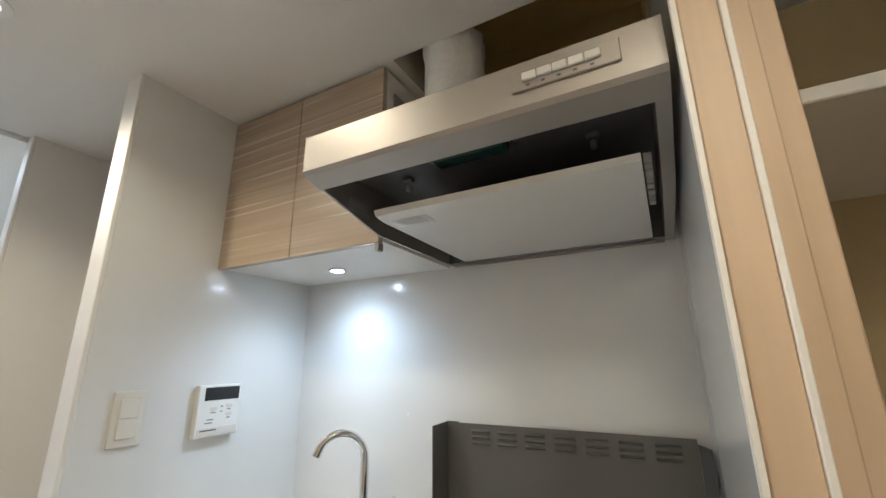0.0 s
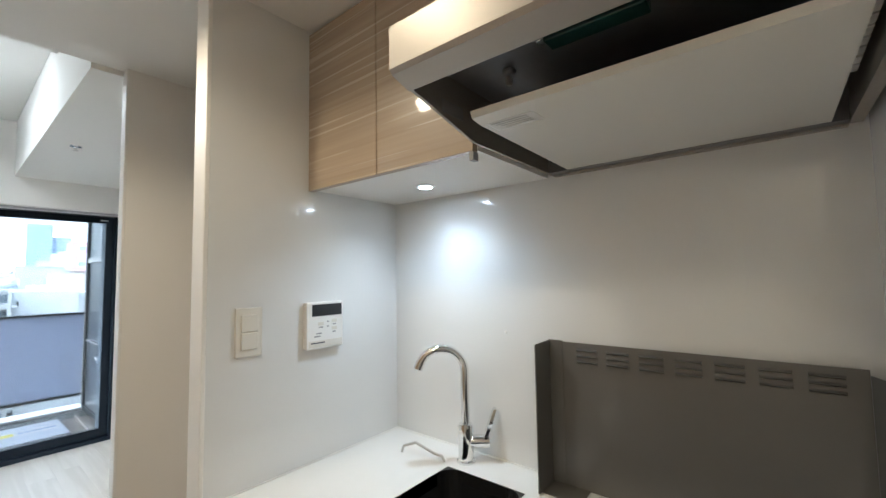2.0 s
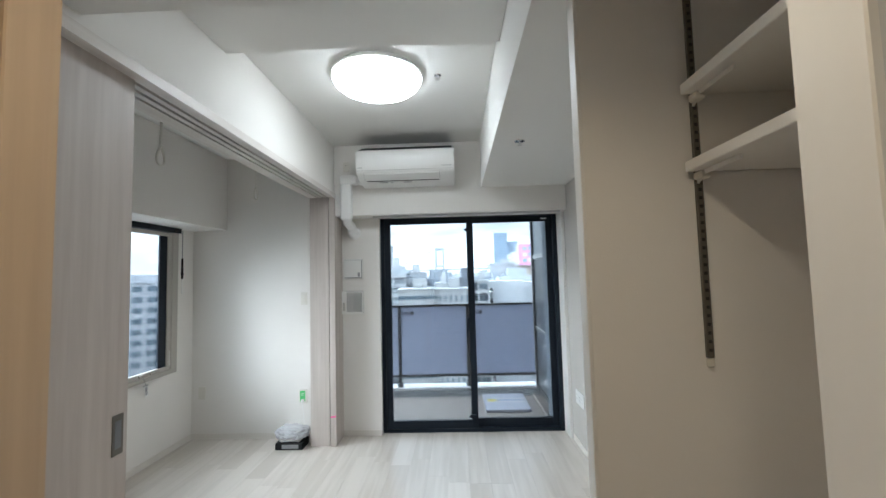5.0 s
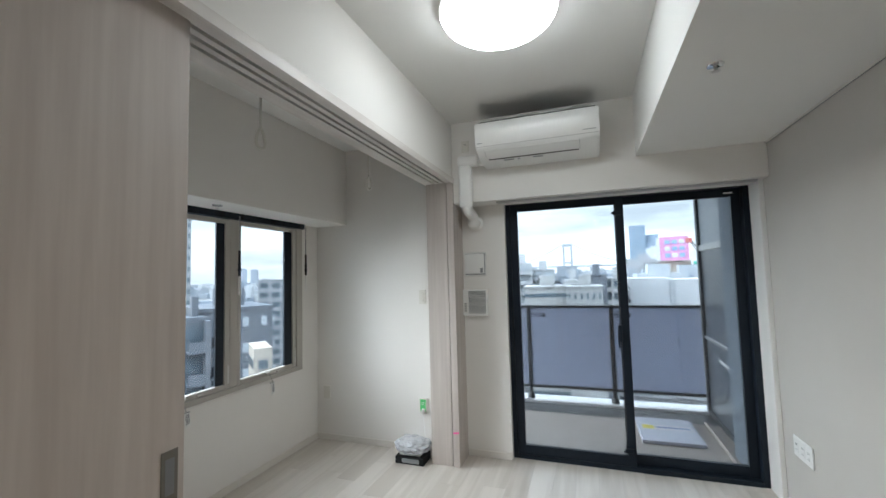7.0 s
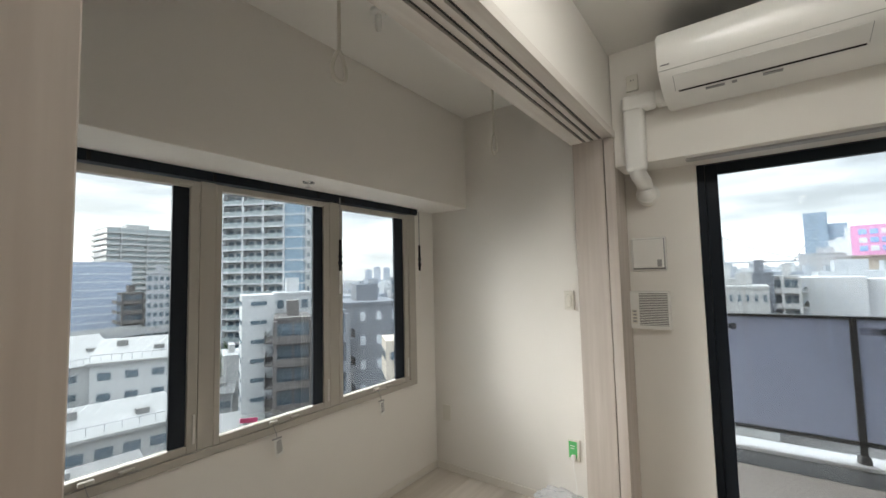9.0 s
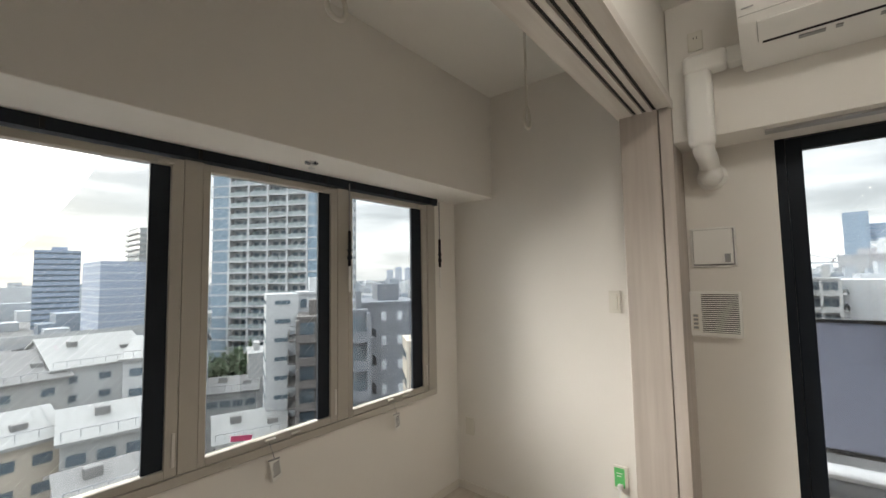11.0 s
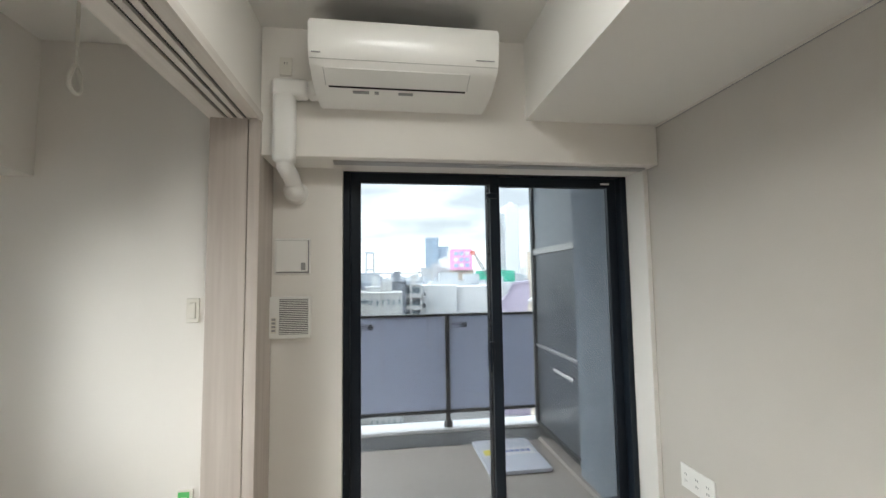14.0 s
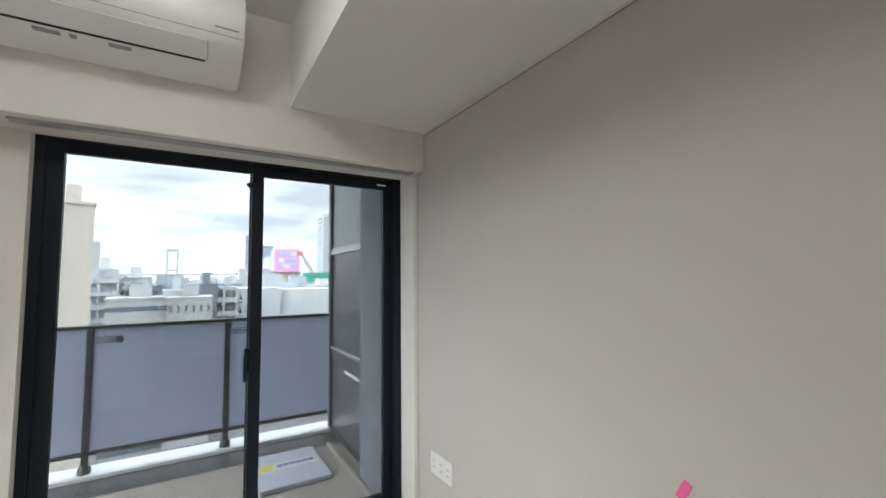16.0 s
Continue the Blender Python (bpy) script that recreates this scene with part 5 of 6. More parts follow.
def building(az0, az1, far, up, mat, label, deep=None, turn=0.0, floors=0, cols=0, glassy=WINGLASS, style="windows", base=None, name="building", roof=True, category="building", wide=0.32, tall=(0.22, 0.72)):
    """A house between two bearings as seen from the flat, its near face turned to it, then turned on."""
    mid = (az0 + az1) / 2
    w = 2 * far * math.tan(radians(abs(az1 - az0) / 2))
    d = deep or w * 0.7
    c = spot(mid, far + d / 2)
    top = high(up, far)
    z0 = GROUND if base is None else base
    b = new(name)
    b.matrix_world = Matrix.Translation((c.x, c.y, z0)) @ pose(0, 0, 0, 0, 0, mid + 180 + turn)
    tagged(b, label, category)
    ORIGIN[b] = (0, 0, 0)
    h = top - z0
    part("wall", block_bm(w, d, 0, h), mat, b)
    if roof:
        part("roof", boxes((-w / 2 - 0.15, w / 2 + 0.15, -d / 2 - 0.15, d / 2 + 0.15, h, h + 0.4), (-w * 0.2, w * 0.15, -d * 0.2, d * 0.2, h + 0.4, h + 0.4 + min(3.0, h * 0.08))), mat, b)
    if floors and cols:
        fh, cw = h / floors, w / cols
        # far windows of one building: alike pieces share a mesh
        if style == "windows":
            win = mesh_from("window", boxes((-cw * wide, cw * wide, -0.06, 0.06, fh * tall[0], fh * tall[1])), glassy)
            for i in range(floors):
                for k in range(cols):
                    o = new("window", win)
                    o.parent, o.location = b, (-w / 2 + cw * (k + 0.5), d / 2 + 0.03, fh * i)
                for s in (-1, 1):
                    for k in range(max(1, round(d / cw))):
                        o = new("window", win)
                        o.parent, o.rotation_euler = b, (0, 0, radians(90))
                        o.location = (s * (w / 2 + 0.03), -d / 2 + cw * (k + 0.5), fh * i)
        elif style == "bands":
            for i in range(floors):
                part("window_band", boxes((-w / 2 - 0.05, w / 2 + 0.05, -d / 2 - 0.05, d / 2 + 0.05, fh * i + fh * (tall[0] + 0.12), fh * i + fh * tall[1])), glassy, b)
        elif style == "balconies":
            rec = mesh_from("window", boxes((-cw * 0.44, cw * 0.44, -0.05, 0.05, fh * 0.14, fh * 0.86)), glassy)
            bal = mesh_from("balcony", boxes((-w / 2, w / 2, 0.0, 1.3, 0.0, fh * 0.07), (-w / 2, w / 2, 1.18, 1.3, fh * 0.07, fh * 0.36)), mat)
            bald = mesh_from("balcony", boxes((-d / 2, d / 2, 0.0, 1.3, 0.0, fh * 0.07), (-d / 2, d / 2, 1.18, 1.3, fh * 0.07, fh * 0.36)), mat)
            n_side = max(1, round(d / cw))
            for i in range(floors):
                for k in range(cols):
                    o = new("window", rec)
                    o.parent, o.location = b, (-w / 2 + cw * (k + 0.5), d / 2 + 0.03, fh * i)
                o = new("balcony", bal)
                o.parent, o.location = b, (0, d / 2, fh * i)
                for s in (-1, 1):
                    o = new("balcony", bald)
                    o.parent, o.rotation_euler, o.location = b, (0, 0, radians(-90 * s)), (s * w / 2, 0, fh * i)
                    for k in range(n_side):
                        o = new("window", rec)
                        o.parent, o.rotation_euler, o.location = b, (0, 0, radians(90)), (s * (w / 2 + 0.03), -d / 2 + d / n_side * (k + 0.5), fh * i)
            for k in range(cols + 1):
                if k % 2 == 0:
                    part("pier", boxes((-w / 2 + cw * k - 0.25, -w / 2 + cw * k + 0.25, d / 2, d / 2 + 1.34, 0, h)), mat, b)
    return b


# seen through the side window
def big_tower(az0, az1, far, up, deep, turn, floors, bays):
    """A tower of balconies between white piers, with blue glass corner bays."""
    b = building(az0, az1, far, up, TOWERWALL, "tall pale residential tower with stacked balconies", deep=deep, turn=turn)
    w = 2 * far * math.tan(radians((az1 - az0) / 2))
    h = high(up, far) - GROUND
    fh, corner, d = h / floors, 5.6, deep
    bw = (w - 2 * corner) / bays
    slab = mesh_from("floor_edge", boxes((-w / 2 - 0.3, w / 2 + 0.3, d / 2, d / 2 + 1.6, -0.22, 0.22), (-w / 2 - 0.2, -w / 2, -d / 2, d / 2, -0.15, 0.15), (w / 2, w / 2 + 0.2, -d / 2, d / 2, -0.15, 0.15)), WHITEF)
    rail_ = mesh_from("balcony_glass", boxes((-w / 2 + corner, w / 2 - corner, d / 2 + 1.45, d / 2 + 1.52, 0.22, 1.25)), TOWERGLASS)
    win = mesh_from("window", boxes((-bw * 0.40, -bw * 0.04, -0.05, 0.05, 0.3, 2.35), (bw * 0.08, bw * 0.34, -0.05, 0.05, 0.3, 2.35)), WINGLASS)
    blue = mesh_from("corner_glass", boxes((-corner / 2 + 0.2, corner / 2 - 0.2, 0.0, 1.5, 0.24, fh - 0.24)), BLUEGLASS)
    strip = mesh_from("window", boxes((-0.85, 0.75, -0.05, 0.05, 0.9, 2.2)), WINGLASS)
    ns = 7
    for i in range(floors):
        z = fh * i
        for me, at in ((slab, (0, 0, z)), (rail_, (0, 0, z))):
            o = new("floor_edge" if me is slab else "balcony_glass", me)
            o.parent, o.location = b, at
        for s in (-1, 1):
            o = new("corner_glass", blue)
            o.parent, o.location = b, (s * (w / 2 - corner / 2), d / 2, z)
            for k in range(ns):
                o = new("window", strip)
                o.parent, o.rotation_euler, o.location = b, (0, 0, radians(90)), (s * (w / 2 + 0.03), -d / 2 + d / ns * (k + 0.5), z)
        for k in range(bays):
            o = new("window", win)
            o.parent, o.location = b, (-w / 2 + corner + bw * (k + 0.5), d / 2 + 0.03, z)
    for k in range(bays + 1):
        x = -w / 2 + corner + bw * k
        part("pier", boxes((x - 0.28, x + 0.28, d / 2, d / 2 + 1.7, 0, h)), WHITEF, b)


TOWERWALL = facade("tower_wall", (0.40, 0.41, 0.41))
big_tower(142.0, 158.0, 125, 16.5, 21, -30, 22, 4)
building(149.2, 153.1, 66, -1.8, WHITEF, "white slab apartment building with small slit windows", deep=8, turn=4, floors=11, cols=1, wide=0.24, tall=(0.45, 0.66), name="apartment_building", roof=False)
building(144.8, 149.3, 71, -1.9, WHITEF, "white set-back wing of the slab building", deep=7, turn=4, floors=11, cols=3, wide=0.26, name="apartment_building")
building(144.8, 149.2, 60, -5.2, BROWNF, "brown apartment building with deep balconies", deep=9, turn=2, floors=9, cols=2, style="balconies", name="apartment_building")
building(133.4, 142.3, 56, -3.6, DARKF, "dark grey apartment building with small pale windows", deep=12, turn=10, floors=9, cols=4, glassy=HAZEGLASS, wide=0.15, tall=(0.35, 0.72), name="apartment_building")
building(133.0, 135.2, 44, -8.6, BEIGE, "beige stair block with small windows", deep=5, turn=6, floors=9, cols=1, wide=0.25, tall=(0.3, 0.6), name="stair_block", roof=False)
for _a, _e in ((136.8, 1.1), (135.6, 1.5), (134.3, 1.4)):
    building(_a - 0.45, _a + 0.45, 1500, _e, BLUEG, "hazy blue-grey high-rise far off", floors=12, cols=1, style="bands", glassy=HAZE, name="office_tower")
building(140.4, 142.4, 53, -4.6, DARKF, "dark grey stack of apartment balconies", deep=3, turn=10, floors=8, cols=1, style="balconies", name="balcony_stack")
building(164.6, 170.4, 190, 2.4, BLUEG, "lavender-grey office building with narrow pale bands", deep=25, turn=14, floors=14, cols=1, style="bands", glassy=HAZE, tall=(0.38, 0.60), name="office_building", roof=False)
building(160.7, 166.8, 300, 6.1, PALE, "pale high-rise office tower with balconies", deep=25, turn=16, floors=20, cols=5, style="balconies", glassy=TOWERGLASS, name="office_tower")
building(171.0, 174.5, 420, 3.4, BLUEG, "dark blue high-rise tower far off", deep=25, floors=14, cols=1, style="bands", name="office_tower")
building(163.0, 164.9, 170, -1.1, BROWNF, "brown mid-rise building with balconies", deep=10, floors=9, cols=2, style="balconies", turn=8)
building(160.2, 162.5, 165, 1.1, GREYF, "grey apartment block with many windows", deep=12, floors=12, cols=4)
building(153.0, 154.9, 85, -9.2, PALE, "low white windowless building block", deep=8, turn=3)
building(158.9, 160.2, 120, -4.0, PALE, "pale apartment block with windows", deep=12, floors=9, cols=3)


def gable_house(az0, az1, far, eave, ridge, wall_mat, roof_mat, deep, turn, label, cols=3, rows=2):
    mid = (az0 + az1) / 2
    w = 2 * far * math.tan(radians((az1 - az0) / 2))
    c = spot(mid, far + deep / 2)
    b = new("low_building")
    b.matrix_world = Matrix.Translation((c.x, c.y, GROUND)) @ pose(0, 0, 0, 0, 0, mid + 180 + turn)
    tagged(b, label, "building")
    ORIGIN[b] = (0, 0, 0)
    e, r = high(eave, far) - GROUND, high(ridge, far) - GROUND
    part("wall", extrude([(-deep / 2, 0), (deep / 2, 0), (deep / 2, e), (0, r), (-deep / 2, e)], "x", -w / 2, w / 2), wall_mat, b)
    part("roof", extrude([(-deep / 2 - 0.6, e - 0.3), (0, r + 0.15), (deep / 2 + 0.6, e - 0.3), (deep / 2 + 0.6, e + 0.05), (0, r + 0.5), (-deep / 2 - 0.6, e + 0.05)], "x", -w / 2 - 0.5, w / 2 + 0.5), roof_mat, b)
    win = mesh_from("window", boxes((-0.8, 0.8, -0.06, 0.06, 0, 1.1)), WINGLASS)
    for i in range(rows):
        for k in range(cols):
            o = new("window", win)
            o.parent, o.location = b, (-w / 2 + w / cols * (k + 0.5), deep / 2 + 0.03, e - 2.6 - 3.0 * i)
    for k in range(2):
        x = -w * 0.3 + w * 0.52 * k
        y, h = deep * (0.18 if k % 2 else 0.3), 0.9 + 0.3 * (k % 3)
        zr = e + (r - e) * (1 - abs(y) / (deep / 2))
        part("roof_unit", boxes((x - 0.7, x + 0.7, y - 0.5, y + 0.5, zr - 0.2, zr + h), bevel=0.08), ROOFG, b)
    ribs = bmesh.new()
    n_ribs = int(w / 0.9)
    for k in range(n_ribs):
        x = -w / 2 + w / n_ribs * (k + 0.5)
        for s in (-1, 1):
            vs = [ribs.verts.new((x + dx, s * dy, z)) for dx, dy, z in ((-0.05, deep / 2 + 0.55, e + 0.12), (0.05, deep / 2 + 0.55, e + 0.12), (0.05, 0.05, r + 0.58), (-0.05, 0.05, r + 0.58))]
            ribs.faces.new(vs)
    tagged(part("roof_ribs", ribs, roof_mat, b), kind="stuff")
    rail_ = bmesh.new()
    for k in range(9):
        x = -w / 2 + w / 8 * k
        rod(rail_, (x, deep / 2, e), (x, deep / 2, e + 1.1), 0.05, sides=5)
    rod(rail_, (-w / 2, deep / 2, e + 1.1), (w / 2, deep / 2, e + 1.1), 0.05, sides=5)
    part("roof_railing", rail_, GREYF, b)
    return b


gable_house(166.2, 174.5, 92, -8.4, -6.2, WHITEF, ROOFW, 22, 14, "low factory hall with a white sheet roof")
gable_house(159.2, 166.4, 78, -8.3, -6.9, WHITEF, ROOFW, 18, -8, "low white factory hall with a sheet roof")
gable_house(160.5, 172.5, 60, -15.4, -13.8, PALE, ROOFW, 11, 6, "low beige workshop with a pale roof", 5, 2)
gable_house(163.0, 172.5, 47, -21.0, -19.8, PALE, ROOFG, 8, 10, "small white house with a grey roof", 4, 2)
gable_house(150.5, 158.6, 62, -18.6, -17.0, PALE, ROOFW, 9, 5, "small white house with a flat pale roof", 4, 2)
gable_house(153.5, 159.0, 82, -13.2, -12.4, PALE, ROOFG, 10, -6, "beige workshop with a grey roof", 4, 1)
gable_house(172.5, 182.0, 88, -9.4, -7.4, PALE, ROOFG, 20, 10, "low pale factory hall with a grey roof")
gable_house(172.5, 186.0, 62, -15.0, -13.4, BEIGE, ROOFW, 12, 8, "low beige workshop with a pale roof", 5, 2)
gable_house(134, 150, 40, -27.0, -25.8, GREYF, ROOFG, 8, 4, "small grey house with a grey roof", 4, 1)

# seen over the balcony
building(82.85, 84.7, 620, 5.75, BLUEGLASS, "blue glass office tower far off", deep=30, floors=24, cols=1, style="bands", glassy=BLUEG, name="office_tower", roof=False)
building(81.4, 82.85, 625, 4.5, BLUEG, "lower blue glass tower far off", deep=30, floors=20, cols=1, style="bands", glassy=BLUEGLASS, name="office_tower", roof=False)
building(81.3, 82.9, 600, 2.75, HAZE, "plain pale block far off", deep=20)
building(78.0, 81.3, 255, 1.05, BEIGE, "beige commercial block under a bright sign", deep=20)
building(81.3, 85.3, 260, 1.45, GREYF, "grey flat-roofed commercial block", deep=30, floors=11, cols=1, style="bands", glassy=PALE, tall=(0.30, 0.50))
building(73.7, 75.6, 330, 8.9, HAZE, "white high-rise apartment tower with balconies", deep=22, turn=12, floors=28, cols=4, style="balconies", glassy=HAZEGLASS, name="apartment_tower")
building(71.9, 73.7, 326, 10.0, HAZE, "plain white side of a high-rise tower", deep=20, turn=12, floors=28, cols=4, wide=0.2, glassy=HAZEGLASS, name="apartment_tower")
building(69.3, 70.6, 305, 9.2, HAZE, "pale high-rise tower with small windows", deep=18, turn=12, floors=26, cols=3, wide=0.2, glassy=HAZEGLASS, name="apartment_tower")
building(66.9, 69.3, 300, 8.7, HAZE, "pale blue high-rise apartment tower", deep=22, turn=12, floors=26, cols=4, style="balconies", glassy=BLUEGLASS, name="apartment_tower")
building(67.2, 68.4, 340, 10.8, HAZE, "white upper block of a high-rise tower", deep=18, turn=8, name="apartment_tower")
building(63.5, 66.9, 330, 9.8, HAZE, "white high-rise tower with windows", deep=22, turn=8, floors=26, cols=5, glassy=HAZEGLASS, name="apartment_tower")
building(72.3, 77.7, 190, 1.0, NET, "building wrapped in green construction netting", deep=18, floors=12, cols=9, glassy=DARKNET, wide=0.3, tall=(0.3, 0.6), name="construction_site", roof=False)
building(74.0, 80.6, 120, -1.15, WHITEF, "long white hall with plain sheet walls", deep=22, roof=False)
building(80.4, 85.6, 118, -0.95, WHITEF, "white warehouse with plain walls", deep=24, floors=9, cols=5, wide=0.12, tall=(0.4, 0.6), glassy=HAZEGLASS, roof=False)
building(66.0, 70.6, 115, 3.35, BEIGE, "beige house with few small windows", deep=12, floors=11, cols=3, wide=0.16, tall=(0.3, 0.6))
building(87.5, 90.1, 105, -0.5, DARKF, "plain dark grey block with a blue roof edge", deep=11, name="apartment_building")
building(85.4, 87.5, 107, -0.95, PALE, "white apartment block with dark balconies", deep=11, floors=10, cols=3, style="balconies", name="apartment_building")
building(99.3, 103.0, 75, 8.2, BEIGE, "tall plain beige apartment tower", deep=12, name="apartment_tower")
building(98.8, 99.5, 135, 4.4, PALE, "thin pale lift tower", deep=4, name="lift_tower", roof=False)
building(97.2, 99.6, 120, 1.3, WHITEF, "white stepped apartment building with balconies", deep=16, floors=12, cols=3, style="balconies", glassy=HAZEGLASS, name="apartment_building")
building(94.2, 97.2, 130, 0.4, WHITEF, "white stepped apartment building with balconies", deep=12, floors=11, cols=4, style="balconies", glassy=HAZEGLASS, name="apartment_building")
building(92.3, 98.2, 95, -2.0, PALE, "pale low-rise building with dark window bands", deep=12, floors=8, cols=1, style="bands", tall=(0.3, 0.66), name="apartment_building")
building(90.6, 93.0, 97, -1.2, WHITEF, "white stair block on a low-rise building", deep=6, floors=8, cols=2, wide=0.2, name="apartment_building")
building(88.0, 92.6, 90, -2.1, PALE, "cream low-rise building with small dark windows", deep=12, floors=8, cols=6, wide=0.18, tall=(0.35, 0.7), name="apartment_building")
building(102.0, 112.0, 110, 0.5, GREYF, "grey apartment building with many windows", deep=14, floors=9, cols=8, name="apartment_building")
building(111.0, 124.0, 140, 0.8, PALE, "pale apartment building with many windows", deep=14, floors=10, cols=9, name="apartment_building")
building(124.0, 134.0, 170, 0.0, GREYF, "grey mid-rise building with many windows", deep=14, floors=9, cols=7, name="apartment_building")


def shaped_building(name, az, far, outline, deep, mats, label):
    """A house whose front outline is given as (degrees beside az, degrees up), its roof edge a slab of its own."""
    c = spot(az, far)
    b = new(name)
    b.matrix_world = Matrix.Translation((c.x, c.y, GROUND)) @ pose(0, 0, 0, 0, 0, az + 180)
    tagged(b, label, "building")
    ORIGIN[b] = (0, 0, 0)
    line = [(far * math.tan(radians(u)), high(v, far) - GROUND) for u, v in outline]
    part("wall", extrude([(line[0][0], 0)] + line + [(line[-1][0], 0)], "y", -deep, 0), mats[0], b)
    part("roof", extrude([(x, z + 0.05) for x, z in line] + [(x, z + 0.55) for x, z in reversed(line)], "y", -deep - 0.3, 0.4), mats[1], b)


shaped_building("hall_with_curved_roof", 72.3, 100, [(2.1, -3.6), (1.6, -3.2), (1.1, -2.5), (0.7, -1.6), (0.3, -1.0), (-1.9, -0.75)], 10, (PURPLE, PURPLE), "low building with a sweeping purple roof")
shaped_building("gabled_house", 68.6, 88, [(2.1, -3.7), (-1.4, -1.0), (-4.5, -3.4)], 9, (BEIGE, WHITEF), "beige house with a white gable edge")


def bright_sign():
    s = new("rooftop_sign")
    c = spot(79.7, 252)
    s.matrix_world = Matrix.Translation((c.x, c.y, high(1.1, 252))) @ pose(0, 0, 0, 0, 0, 79.7 + 180)
    tagged(s, "bright pink and blue rooftop sign board", "sign")
    ORIGIN[s] = (0, 0, 0)
    part("board", boxes((-6.8, 6.8, -1, 1, 0.3, 13.2)), SIGNPINK, s)
    part("side_board", boxes((6.81, 8.6, -1, 0.6, 0.3, 12.6)), HAZE, s, "pale side board")
    part("legs", boxes((-6, -5, -1, 1, 0, 0.3), (5, 6, -1, 1, 0, 0.3)), GREYF, s)
    for i in range(3):
        for k in range(3):
            part("sign_mark", boxes((-4.9 + 3.4 * k, -2.4 + 3.4 * k, 1.0, 1.2, 2.0 + 3.6 * i, 4.2 + 3.6 * i), bevel=0.08), (SIGNBLUE, HAZE, SIGNBLUE)[(2 * i + k) % 3], s)


bright_sign()


def crane(az, far, foot, rise, lean):
    c = spot(az, far)
    k = new("tower_crane")
    k.matrix_world = Matrix.Translation((c.x, c.y, high(foot, far))) @ pose(0, 0, 0, 0, 0, az + 180)
    tagged(k, "red lattice construction crane with a raised jib", "crane")
    ORIGIN[k] = (0, 0, 0)
    a, b = Vector((0, 0, 0)), Vector((lean, 0, rise))
    bm = bmesh.new()
    for off in (-0.7, 0.7):
        rod(bm, a + Vector((off, 0, 0)), b + Vector((off * 0.4, 0, 0)), 0.18, sides=6)
    for i in range(12):
        p, q = a.lerp(b, i / 12), a.lerp(b, (i + 1) / 12)
        rod(bm, p + Vector((-0.7, 0, 0)), q + Vector((0.6, 0, 0)), 0.1, sides=5)
    part("jib", bm, CRANE, k)
    part("cab", boxes((-1.5, 1.5, -1.2, 1.2, -2.5, 1.0), bevel=0.1), CRANE, k)
    part("jib_head", boxes((b.x - 0.9, b.x + 1.3, -0.5, 0.5, b.z - 1.4, b.z + 0.5), bevel=0.1), REDC, k, "red jib head")


crane(75.5, 186, -0.7, 14.2, 8.1)
crane(85.6, 900, 1.0, 34, -22)
crane(88.2, 900, 0.9, 26, 20)


def bridge():
    b = new("suspension_bridge")
    far = 2600
    c = spot(92.4, far)
    b.matrix_world = Matrix.Translation((c.x, c.y, GROUND)) @ pose(0, 0, 0, 0, 0, 92.4 + 180)
    tagged(b, "far white suspension bridge with a tall portal tower", "bridge")
    ORIGIN[b] = (0, 0, 0)
    top = high(3.9, far) - GROUND
    tower = part("tower", boxes((-29, -17, -8, 8, 0, top), (17, 29, -8, 8, 0, top), (-17, 17, -6, 6, top - 20, top - 2), (-17, 17, -6, 6, top * 0.42, top * 0.42 + 10)), HAZEBRIDGE, b)
    part("deck", boxes((-420, 420, -8, 8, 66, 74)), HAZEBRIDGE, b)
    for s in (-1, 1):
        part("cable", sweep([(s * (22 + 400 * q), 0, 74 + (top - 76) * (1 - q) ** 1.8) for q in [i / 14 for i in range(15)]], 2.2, 6), HAZEBRIDGE, b)


bridge()


def far_skyline():
    rng = random.Random(8)
    verts, faces = [], []

    def block(x0, x1, y0, y1, z0, z1):
        n = len(verts)
        verts.extend([(x0, y0, z0), (x1, y0, z0), (x1, y1, z0), (x0, y1, z0), (x0, y0, z1), (x1, y0, z1), (x1, y1, z1), (x0, y1, z1)])
        faces.extend([(n, n + 3, n + 2, n + 1), (n + 4, n + 5, n + 6, n + 7), (n, n + 1, n + 5, n + 4), (n + 1, n + 2, n + 6, n + 5), (n + 2, n + 3, n + 7, n + 6), (n + 3, n, n + 4, n + 7)])

    for i in range(1000):
        p = spot(rng.uniform(60, 190), rng.uniform(300, 1900))
        far = (p - EYE_AT).length
        w, d = rng.uniform(9, 30), rng.uniform(9, 24)
        top = GROUND + rng.uniform(5, 16) + (rng.uniform(0, 20) if rng.random() < 0.25 else 0) + max(0, far - 500) * 0.008
        block(p.x - w / 2, p.x + w / 2, p.y - d / 2, p.y + d / 2, GROUND, top)
    for i in range(420):
        far = rng.uniform(135, 520)
        p = spot(rng.uniform(70, 118), far)
        w, d = rng.uniform(6, 16), rng.uniform(6, 14)
        top = high(rng.uniform(-3.2, -0.2) if far < 300 else rng.uniform(-1.8, 0.35), far)
        block(p.x - w / 2, p.x + w / 2, p.y - d / 2, p.y + d / 2, GROUND, top)
        block(p.x - w / 5, p.x + w / 4, p.y - d / 4, p.y + d / 5, top, top + rng.uniform(1.0, 3.0))
        for k in range(4):
            z = top - 1.2 - 3.0 * k
            for q in range(3):
                y = p.y - d / 2 + d * (q + 0.22) / 3
                block(p.x + w / 2, p.x + w / 2 + 0.12, y, y + d * 0.19, z - 1.3, z)
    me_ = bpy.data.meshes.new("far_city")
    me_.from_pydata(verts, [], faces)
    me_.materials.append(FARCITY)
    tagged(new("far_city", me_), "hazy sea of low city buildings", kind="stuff")


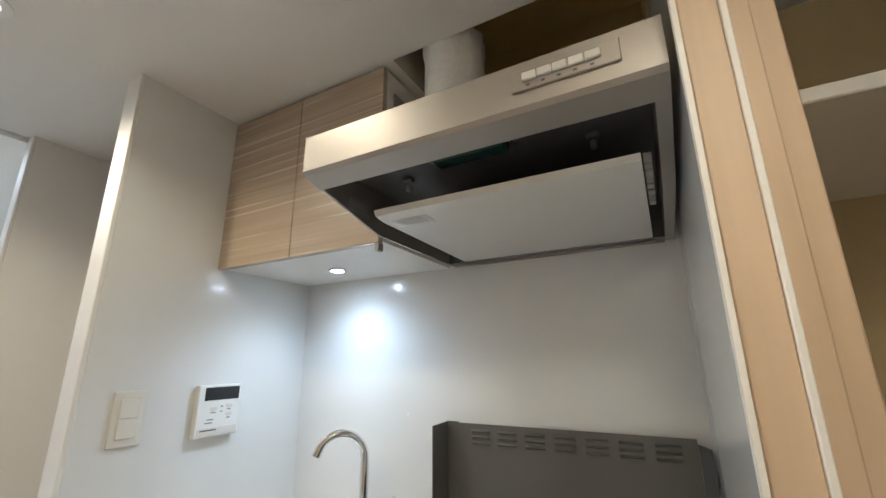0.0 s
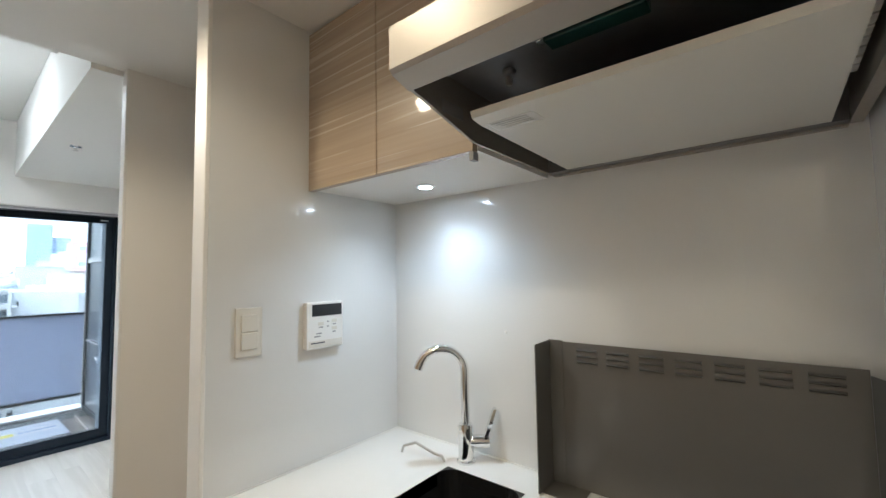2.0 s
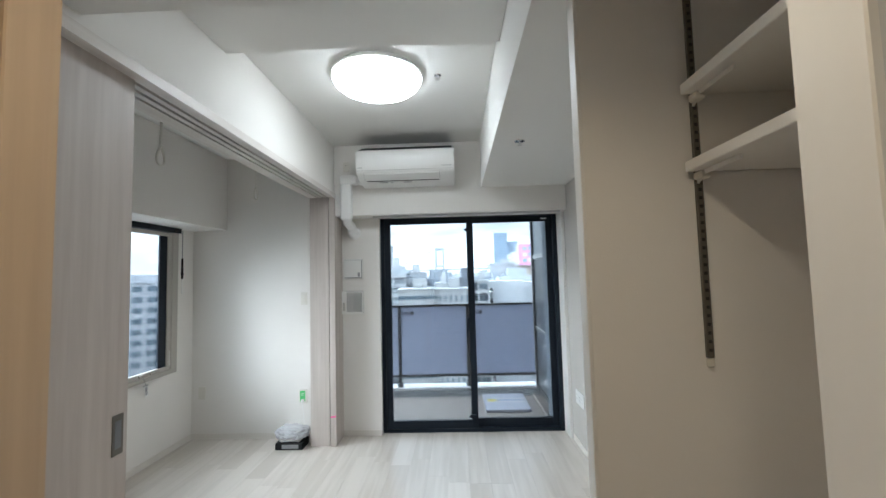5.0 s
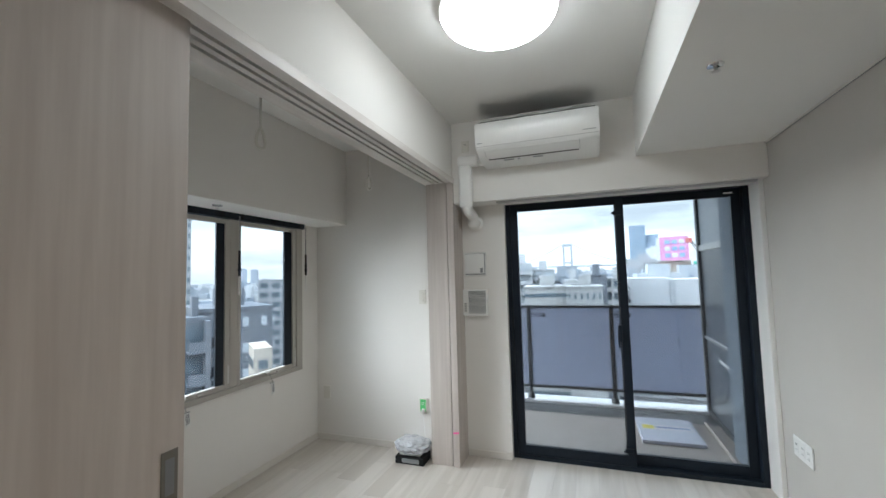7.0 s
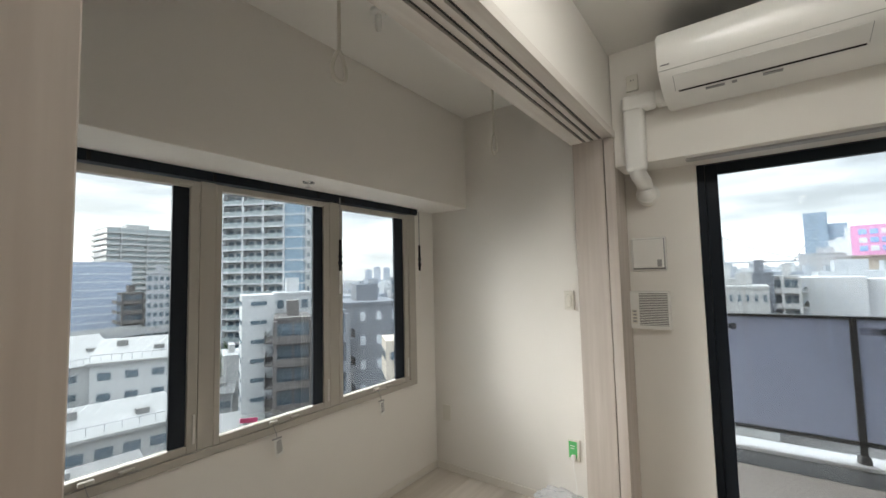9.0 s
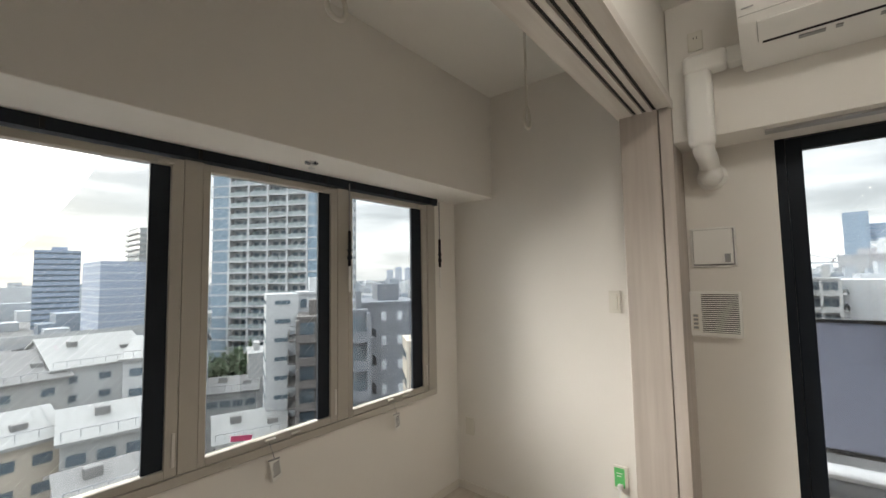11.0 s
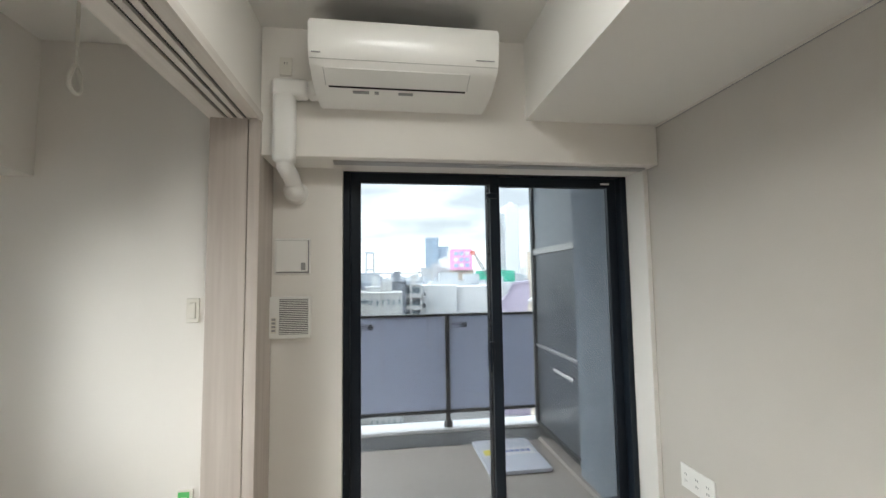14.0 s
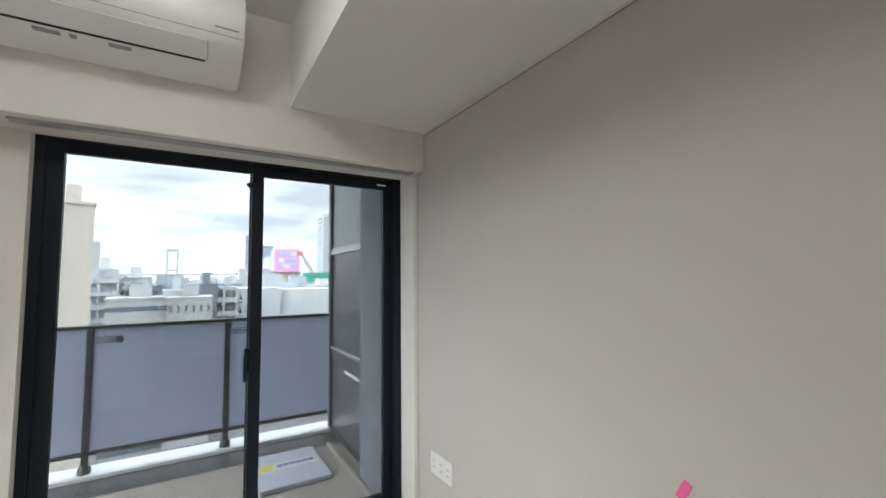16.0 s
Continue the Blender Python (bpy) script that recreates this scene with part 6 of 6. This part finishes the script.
FARCITY = bpy.data.materials.new("hazy_far_city")
FARCITY.use_nodes = True
fn, fl = FARCITY.node_tree.nodes, FARCITY.node_tree.links
isl, fr = fn.new("ShaderNodeNewGeometry"), fn.new("ShaderNodeValToRGB")
# pale blue-grey range with the haze of distance painted in
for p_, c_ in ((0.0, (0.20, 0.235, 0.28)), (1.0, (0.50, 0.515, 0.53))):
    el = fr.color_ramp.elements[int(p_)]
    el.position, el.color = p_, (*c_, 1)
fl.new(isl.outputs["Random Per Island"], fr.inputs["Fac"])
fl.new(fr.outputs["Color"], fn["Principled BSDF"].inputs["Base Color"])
fn["Principled BSDF"].inputs["Roughness"].default_value = 0.8
far_skyline()

def viaduct():
    v = new("elevated_road")
    a, b = spot(178.0, 150), spot(158.0, 172)
    along = b - a
    v.matrix_world = Matrix.Translation((a.x, a.y, GROUND)) @ pose(0, 0, 0, 0, 0, math.degrees(math.atan2(along.y, along.x)))
    tagged(v, "grey concrete elevated road on piers", "elevated road")
    ORIGIN[v] = (0, 0, 0)
    n, z = along.length, high(-5.0, 155) - GROUND
    part("deck", boxes((0, n, -5, 5, z - 2.2, z - 1.0)), GREYF, v)
    part("parapet", boxes((0, n, 4.7, 5.0, z - 1.0, z)), PALE, v)
    part("parapet", boxes((0, n, -5.0, -4.7, z - 1.0, z)), PALE, v)
    for k in range(4):
        x = n * (k + 0.5) / 4
        part("pier", boxes((x - 0.9, x + 0.9, -2, 2, 0, z - 2.2)), GREYF, v)


viaduct()

# trees by the road under the tower
LEAF = facade("dark_tree_leaves", (0.045, 0.075, 0.035), 0.7, 0.4, 0.8)
BARK = facade("tree_bark", (0.12, 0.09, 0.07), 0.9)


def tree(az, far, size, seed):
    rng = random.Random(seed)
    c = spot(az, far)
    t = new("street_tree")
    t.location = (c.x, c.y, GROUND)
    tagged(t, "dark green broad-leaved street tree", "tree", "street trees")
    ORIGIN[t] = (0, 0, 0)
    trunk = bmesh.new()
    rod(trunk, (0, 0, 0), (0, 0, size * 0.5), size * 0.04, size * 0.02, 8)
    tips = []
    for k in range(6):
        a = rng.uniform(0, 6.28)
        tip = (size * 0.25 * math.cos(a), size * 0.25 * math.sin(a), size * rng.uniform(0.6, 0.9))
        rod(trunk, (0, 0, size * 0.4), tip, size * 0.015, size * 0.005, 6)
        tips.append(tip)
    part("trunk", trunk, BARK, t)
    verts, faces = [], []
    for k in range(900):
        tip = Vector(rng.choice(tips))
        p = tip + Vector((rng.gauss(0, 1), rng.gauss(0, 1), rng.gauss(0, 0.7))) * size * 0.14
        q = Euler((rng.uniform(0, 6), rng.uniform(0, 6), rng.uniform(0, 6))).to_matrix()
        n = len(verts)
        for u, v in ((-1, -0.6), (1, -0.6), (0, 1)):
            verts.append(tuple(p + q @ Vector((u, v, 0)) * size * 0.035))
        faces.append((n, n + 1, n + 2))
    me = bpy.data.meshes.new("crown")
    me.from_pydata(verts, [], faces)
    me.materials.append(LEAF)
    o = new("crown", me)
    o.parent = t


for i, (az, far, size) in enumerate(((153.9, 98, 16), (155.0, 102, 17), (156.0, 97, 15), (157.0, 104, 16), (171.0, 150, 11), (172.2, 160, 12))):
    tree(az, far, size, i)

# ---- floor boards ----
boards_floor = bpy.data.objects["floor"]
board_meshes = {}
rng = random.Random(4)
ROW_W = 0.146
y = -2.30
while y < RIGHT_Y + 0.08:
    x = 1.5 - rng.uniform(0, 0.9)
    first = True
    while x > -4.75:
        length = 0.91
        x_lo, x_hi = max(-4.70, x - length), x
        if first:
            x_hi, first = 1.5, False
        y_hi = min(y + ROW_W, 1.16)
        key = (round(x_hi - x_lo, 3), round(y_hi - y, 3))
        if x_hi - x_lo > 0.02:
            if key not in board_meshes:
                bm = boxes((0.0002, key[0] - 0.0002, 0.0002, key[1] - 0.0002, -0.012, 0.0))
                top = [e for e in bm.edges if all(v.co.z > -0.001 for v in e.verts)]
                bmesh.ops.bevel(bm, geom=top, offset=0.0006, segments=1, affect="EDGES")
                board_meshes[key] = mesh_from("floor_board", bm, FLOORWOOD)
            ob = new("floor_board", board_meshes[key])
            ob.location = (x_lo, y, 0)
            ob.parent = boards_floor
        x -= length
    y += ROW_W
